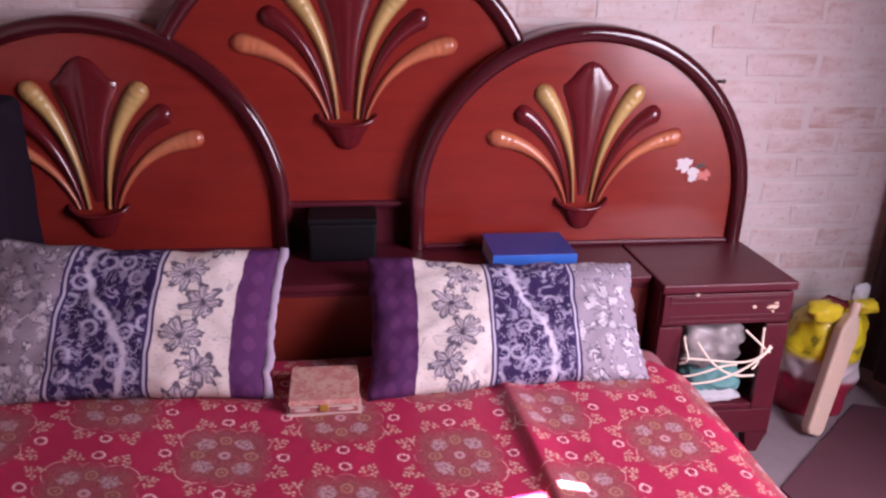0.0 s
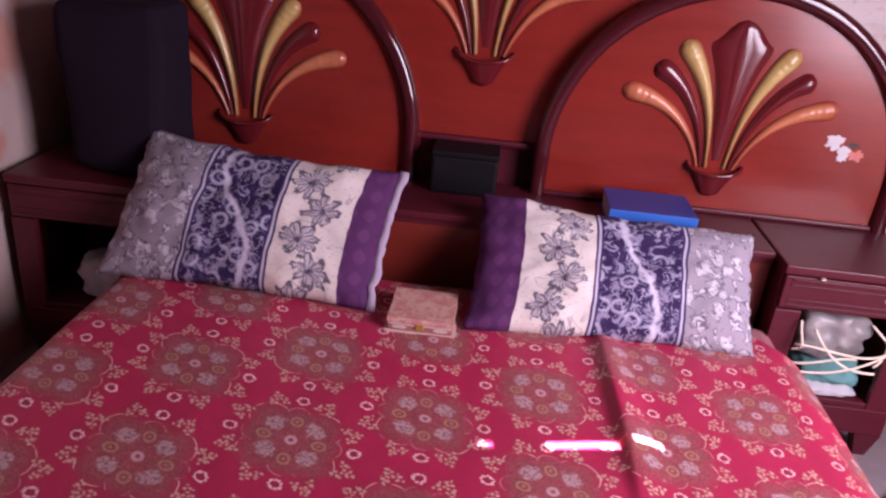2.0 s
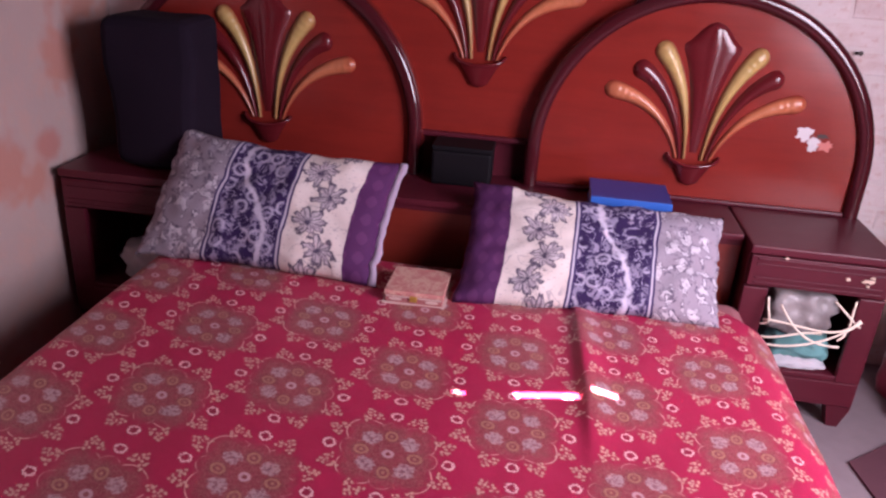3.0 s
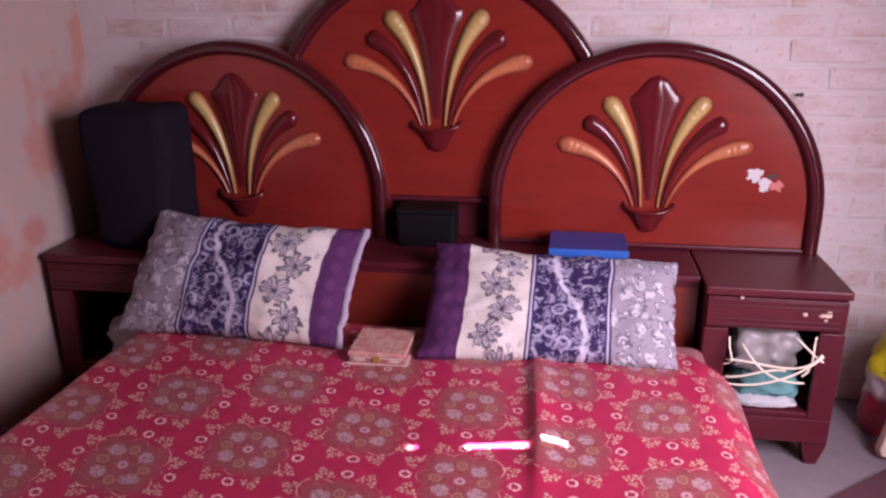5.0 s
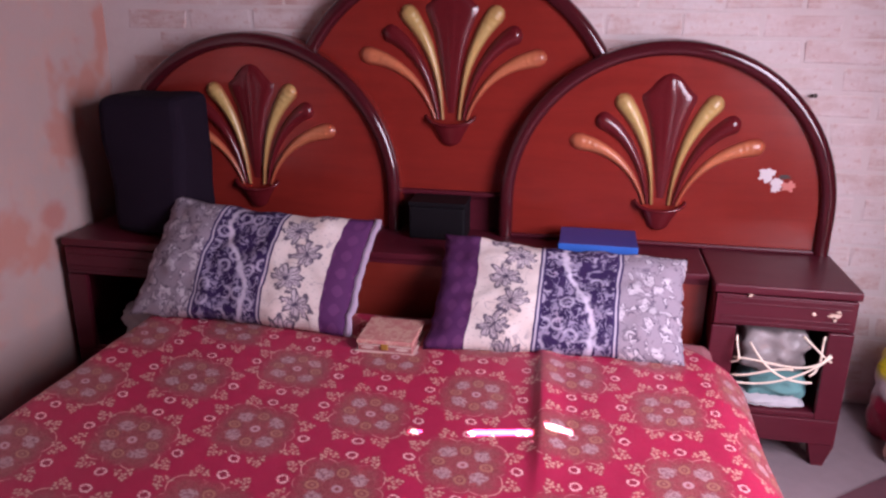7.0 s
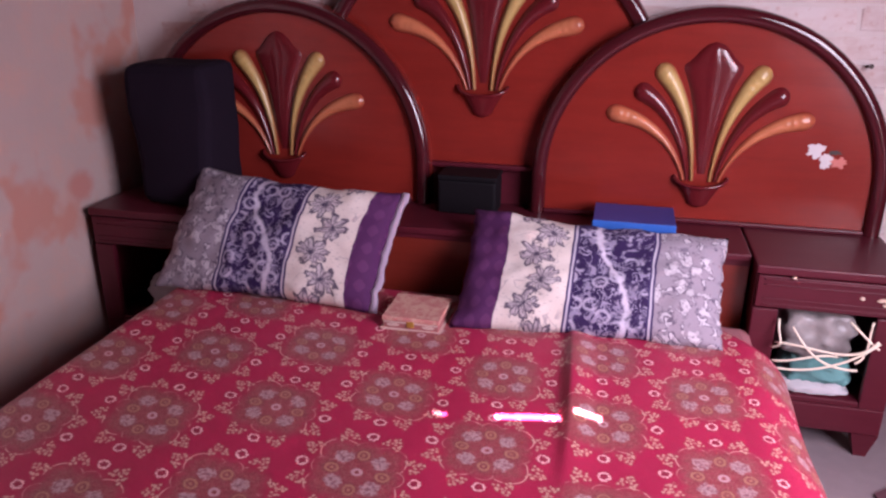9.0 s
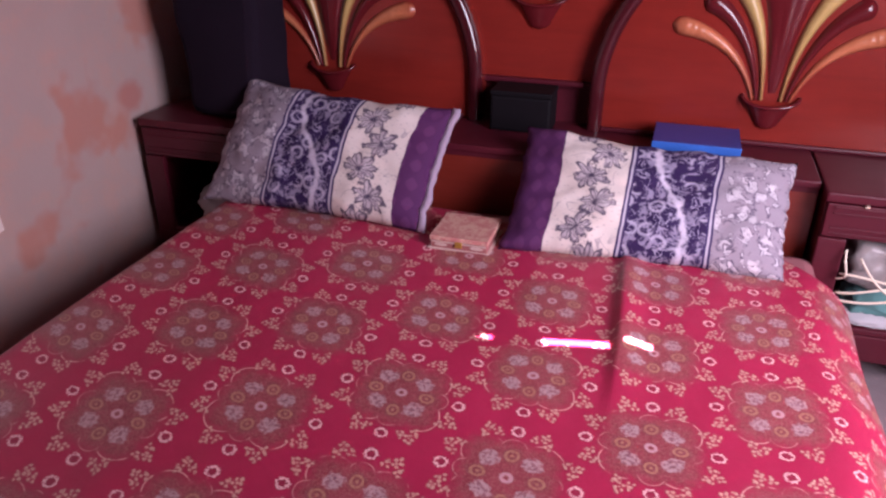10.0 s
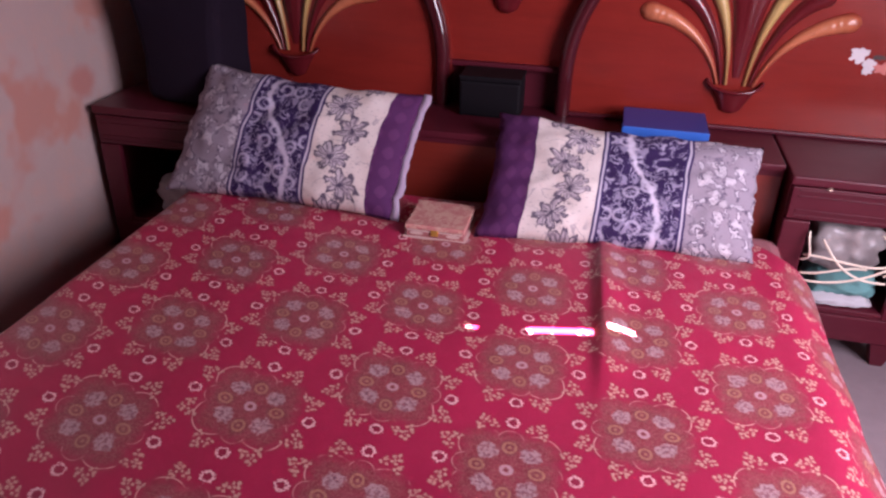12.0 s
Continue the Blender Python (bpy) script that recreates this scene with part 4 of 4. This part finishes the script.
for v in bm.verts:
    v.co += Vector((0.008, 0.012, 0.006)) * noise.noise(v.co * 7)
    v.co.z = max(v.co.z, 0.683)
part("body", bm, M_NAVYCLOTH, bag, "", True)
# things pushed into the east night table's shelf
wrap = lump("plastic_bag", (1.025, -0.315, 0.470), (0.100, 0.085, 0.075), M_PLASTIC, None, "", 0.22, 2.6, 4, 2.0)
tagged(wrap, "crumpled clear plastic bag stuffed in the night table", "plastic bag")
teal = lump("teal_cloth", (1.040, -0.330, 0.362), (0.088, 0.080, 0.042), M_TEAL, None, "", 0.22, 2.2, 4, 7.0)
tagged(teal, "folded teal cloth in the night table", "cloth")
white = lump("white_cloth", (1.025, -0.335, 0.318), (0.100, 0.085, 0.022), M_WHITECLOTH, None, "", 0.15, 2.2, 4, 9.0, 0.3025)
tagged(white, "folded white cloth under the teal cloth", "cloth")
straps = thing("packing_straps", "tangled cream plastic straps hanging out of the night table", "straps")
for p in ([(0.905, -0.44, 0.535), (0.90, -0.47, 0.49), (0.93, -0.47, 0.47), (0.895, -0.45, 0.455)],
          [(0.900, -0.45, 0.47), (1.00, -0.47, 0.48), (1.10, -0.48, 0.43), (1.150, -0.46, 0.505)],
          [(0.895, -0.46, 0.40), (0.98, -0.48, 0.395), (1.08, -0.48, 0.43), (1.155, -0.46, 0.50)],
          [(1.080, -0.44, 0.545), (1.11, -0.46, 0.52), (1.14, -0.46, 0.49), (1.158, -0.45, 0.478)],
          [(1.135, -0.44, 0.550), (1.12, -0.46, 0.51), (1.14, -0.46, 0.46), (1.10, -0.47, 0.44)],
          [(0.940, -0.45, 0.52), (0.99, -0.47, 0.44), (1.03, -0.48, 0.42), (1.11, -0.47, 0.42)],
          [(0.900, -0.45, 0.415), (0.95, -0.47, 0.42), (1.0, -0.47, 0.46), (1.06, -0.46, 0.45)]):
    part("strap", tube(bmesh.new(), bez(p, 16), 0.0033, 6), M_STRAP, straps, "", True)
low = lump("pale_cloth", (-0.985, -0.33, 0.37), (0.085, 0.075, 0.06), M_WHITECLOTH, None, "", 0.25, 2.4, 4, 13.0, 0.3025)
tagged(low, "crumpled pale cloth on the night table shelf", "cloth")

# sack and bat beside the east night table
sack = thing("sack", "yellow, white and maroon plastic sack on the floor", "sack")
bm = bmesh.new()
uvl = bm.loops.layers.uv.new("UVMap")
NA, NH = 44, 36
rows = []
for j in range(NH + 1):
    t = j / NH
    rx = 0.125 * (0.86 + 0.5 * t * (1 - t)) * (1.0 if t < 0.86 else 1 - (t - 0.86) * 2.6)
    row = []
    for i in range(NA):
        a = 2 * math.pi * i / NA
        q = Vector((math.cos(a) * 1.6, math.sin(a) * 1.6, t * 4))
        k = 1 + 0.17 * noise.noise(q) + 0.07 * noise.noise(q * 2.5) + 0.04 * math.sin(a * 7 + t * 6) * t
        up = 0.03 * noise.noise(q * 1.3 + Vector((9, 0, 0))) * t
        row.append(bm.verts.new((1.505 + 0.02 * t + rx * k * math.cos(a), -0.185 + rx * 0.8 * k * math.sin(a), FLOOR + 0.36 * t + up)))
    rows.append(row)
for j in range(NH):
    for i in range(NA):
        f = bm.faces.new((rows[j][i], rows[j][(i + 1) % NA], rows[j + 1][(i + 1) % NA], rows[j + 1][i]))
        for lp, (a, b) in zip(f.loops, ((i, j), (i + 1, j), (i + 1, j + 1), (i, j + 1))):
            lp[uvl].uv = (a / NA, b / NH)
bm.faces.new(rows[0][::-1])
bm.faces.new(rows[-1])
part("body", bm, M_SACK, sack, "", True)
lump("knot", (1.445, -0.25, 0.500), (0.050, 0.035, 0.028), M_YELLOW, sack, "knotted yellow plastic", 0.35, 2.4, 3, 3.0)
lump("knot", (1.590, -0.23, 0.505), (0.038, 0.030, 0.020), M_YELLOW, sack, "knotted yellow plastic", 0.40, 2.6, 3, 8.0)
lump("flap", (1.580, -0.215, 0.545), (0.026, 0.010, 0.026), M_WHITECLOTH, sack, "white plastic corner", 0.40, 2.0, 3, 6.0)

bat = thing("bat", "pale worn wooden bat leaning beside the sack", "bat")
outline = [(-0.030, 0.02), (-0.020, 0.003), (0.020, 0.003), (0.030, 0.02), (0.034, 0.34), (0.016, 0.39), (-0.016, 0.39), (-0.034, 0.34)]
part("blade", prism(outline, -0.016, 0.016, 0.008), M_BARE, bat)
part("handle", tube(bmesh.new(), [Vector((0, 0, 0.38)), Vector((0, 0, 0.43))], 0.015, 10), M_BARE, bat)
bat.matrix_world = pose(1.400, -0.372, FLOOR + 0.010, -12, 19, 4)

# mat on the floor beside the sack
bm = bmesh.new()
outline = [(1.17, -0.60), (1.40, -0.415), (1.655, -0.215), (1.745, -0.25), (1.75, -0.80), (1.74, -1.20), (1.31, -1.26), (1.22, -0.95)]
a = [bm.verts.new((x, y, FLOOR + 0.008)) for x, y in outline]
b = [bm.verts.new((x, y, FLOOR + 0.0005)) for x, y in outline]
top = bm.faces.new(a)
for i in range(len(a)):
    bm.faces.new((a[i], b[i], b[(i + 1) % len(b)], a[(i + 1) % len(a)]))
bm.faces.new(b[::-1])
mat = part("floor_mat", bm, M_MAT)
tagged(mat, "dark maroon woven mat spread on the cement floor", "mat")

# dark cloth hanging on the east wall
bm = bmesh.new()
cols = []
for i in range(41):
    y = -0.62 + 0.60 * i / 40
    dx = 0.022 + 0.018 * math.sin(i * 0.9) + 0.006 * math.sin(i * 2.3)
    cols.append([(y, WX1 - 0.012 - dx * (0.5 + 0.5 * (1 - z / 1.6)), z) for z in (0.20, 0.45, 0.75, 1.05, 1.35, 1.60)])
front = [[bm.verts.new((x, y, z)) for y, x, z in c] for c in cols]
back = [[bm.verts.new((x + 0.006, y, z)) for y, x, z in c] for c in cols]
for g in (front, back):
    for c0, c1 in zip(g, g[1:]):
        for j in range(5):
            bm.faces.new((c0[j], c1[j], c1[j + 1], c0[j + 1]))
for j in (0, 5):
    for i in range(40):
        bm.faces.new((front[i][j], front[i + 1][j], back[i + 1][j], back[i][j]))
curtain = thing("curtain", "dark brown cloth hanging on the side wall", "curtain")
part("cloth", bm, M_BROWNCLOTH, curtain, "", True)
part("rod", tube(bmesh.new(), [Vector((WX1 - 0.03, -0.66, 1.605)), Vector((WX1 - 0.03, -0.004, 1.605))], 0.008, 10), M_IRON, curtain)

# ---- bricks of the wall behind the headboard ----
random.seed(21)
BL, BH, J = 0.222, 0.066, 0.013
brick_meshes = []
for n in range(6):
    bm = bmesh.new()
    box(bm, (-BL / 2, -0.0025, -BH / 2), (BL / 2, 0.004, BH / 2), 0.003, 1)
    for v in bm.verts:
        v.co += Vector((random.uniform(-0.007, 0.007), random.uniform(-0.0006, 0.0006), random.uniform(-0.005, 0.005)))
        v.co.y = min(v.co.y, 0.004)
    me = bpy.data.meshes.new("brick")
    bm.to_mesh(me)
    bm.free()
    me.materials.append(M_BRICK)
    brick_meshes.append(me)


def hidden(x, z):
    """Behind the headboard's arches or the tables."""
    for cx, zc, r in ((-0.684, 0.806, 0.515), (0.696, 0.806, 0.515), (0.008, 1.0, 0.56)):
        if all(math.hypot(x + dx - cx, max(z + dz - zc, 0)) < r - 0.02 for dx in (-0.11, 0.11) for dz in (-0.035, 0.035)):
            return True
    return abs(x) < 1.1 and z < 0.66


row_i, z = 0, FLOOR + BH / 2 + J
while z < 1.95:
    x = WX0 + 0.09 + (row_i % 2) * (BL + J) / 2
    while x < 1.90:
        if not hidden(x, z) and x - BL / 2 > WX0:
            b = new("brick", random.choice(brick_meshes))
            b.parent = wall_north
            b.location = (x + random.uniform(-0.010, 0.010), random.uniform(-0.0003, 0.0012), z + random.uniform(-0.003, 0.003))
            b.rotation_euler = (0, radians(random.uniform(-0.8, 0.8)), 0)
        x += BL + J
    z += BH + J
    row_i += 1
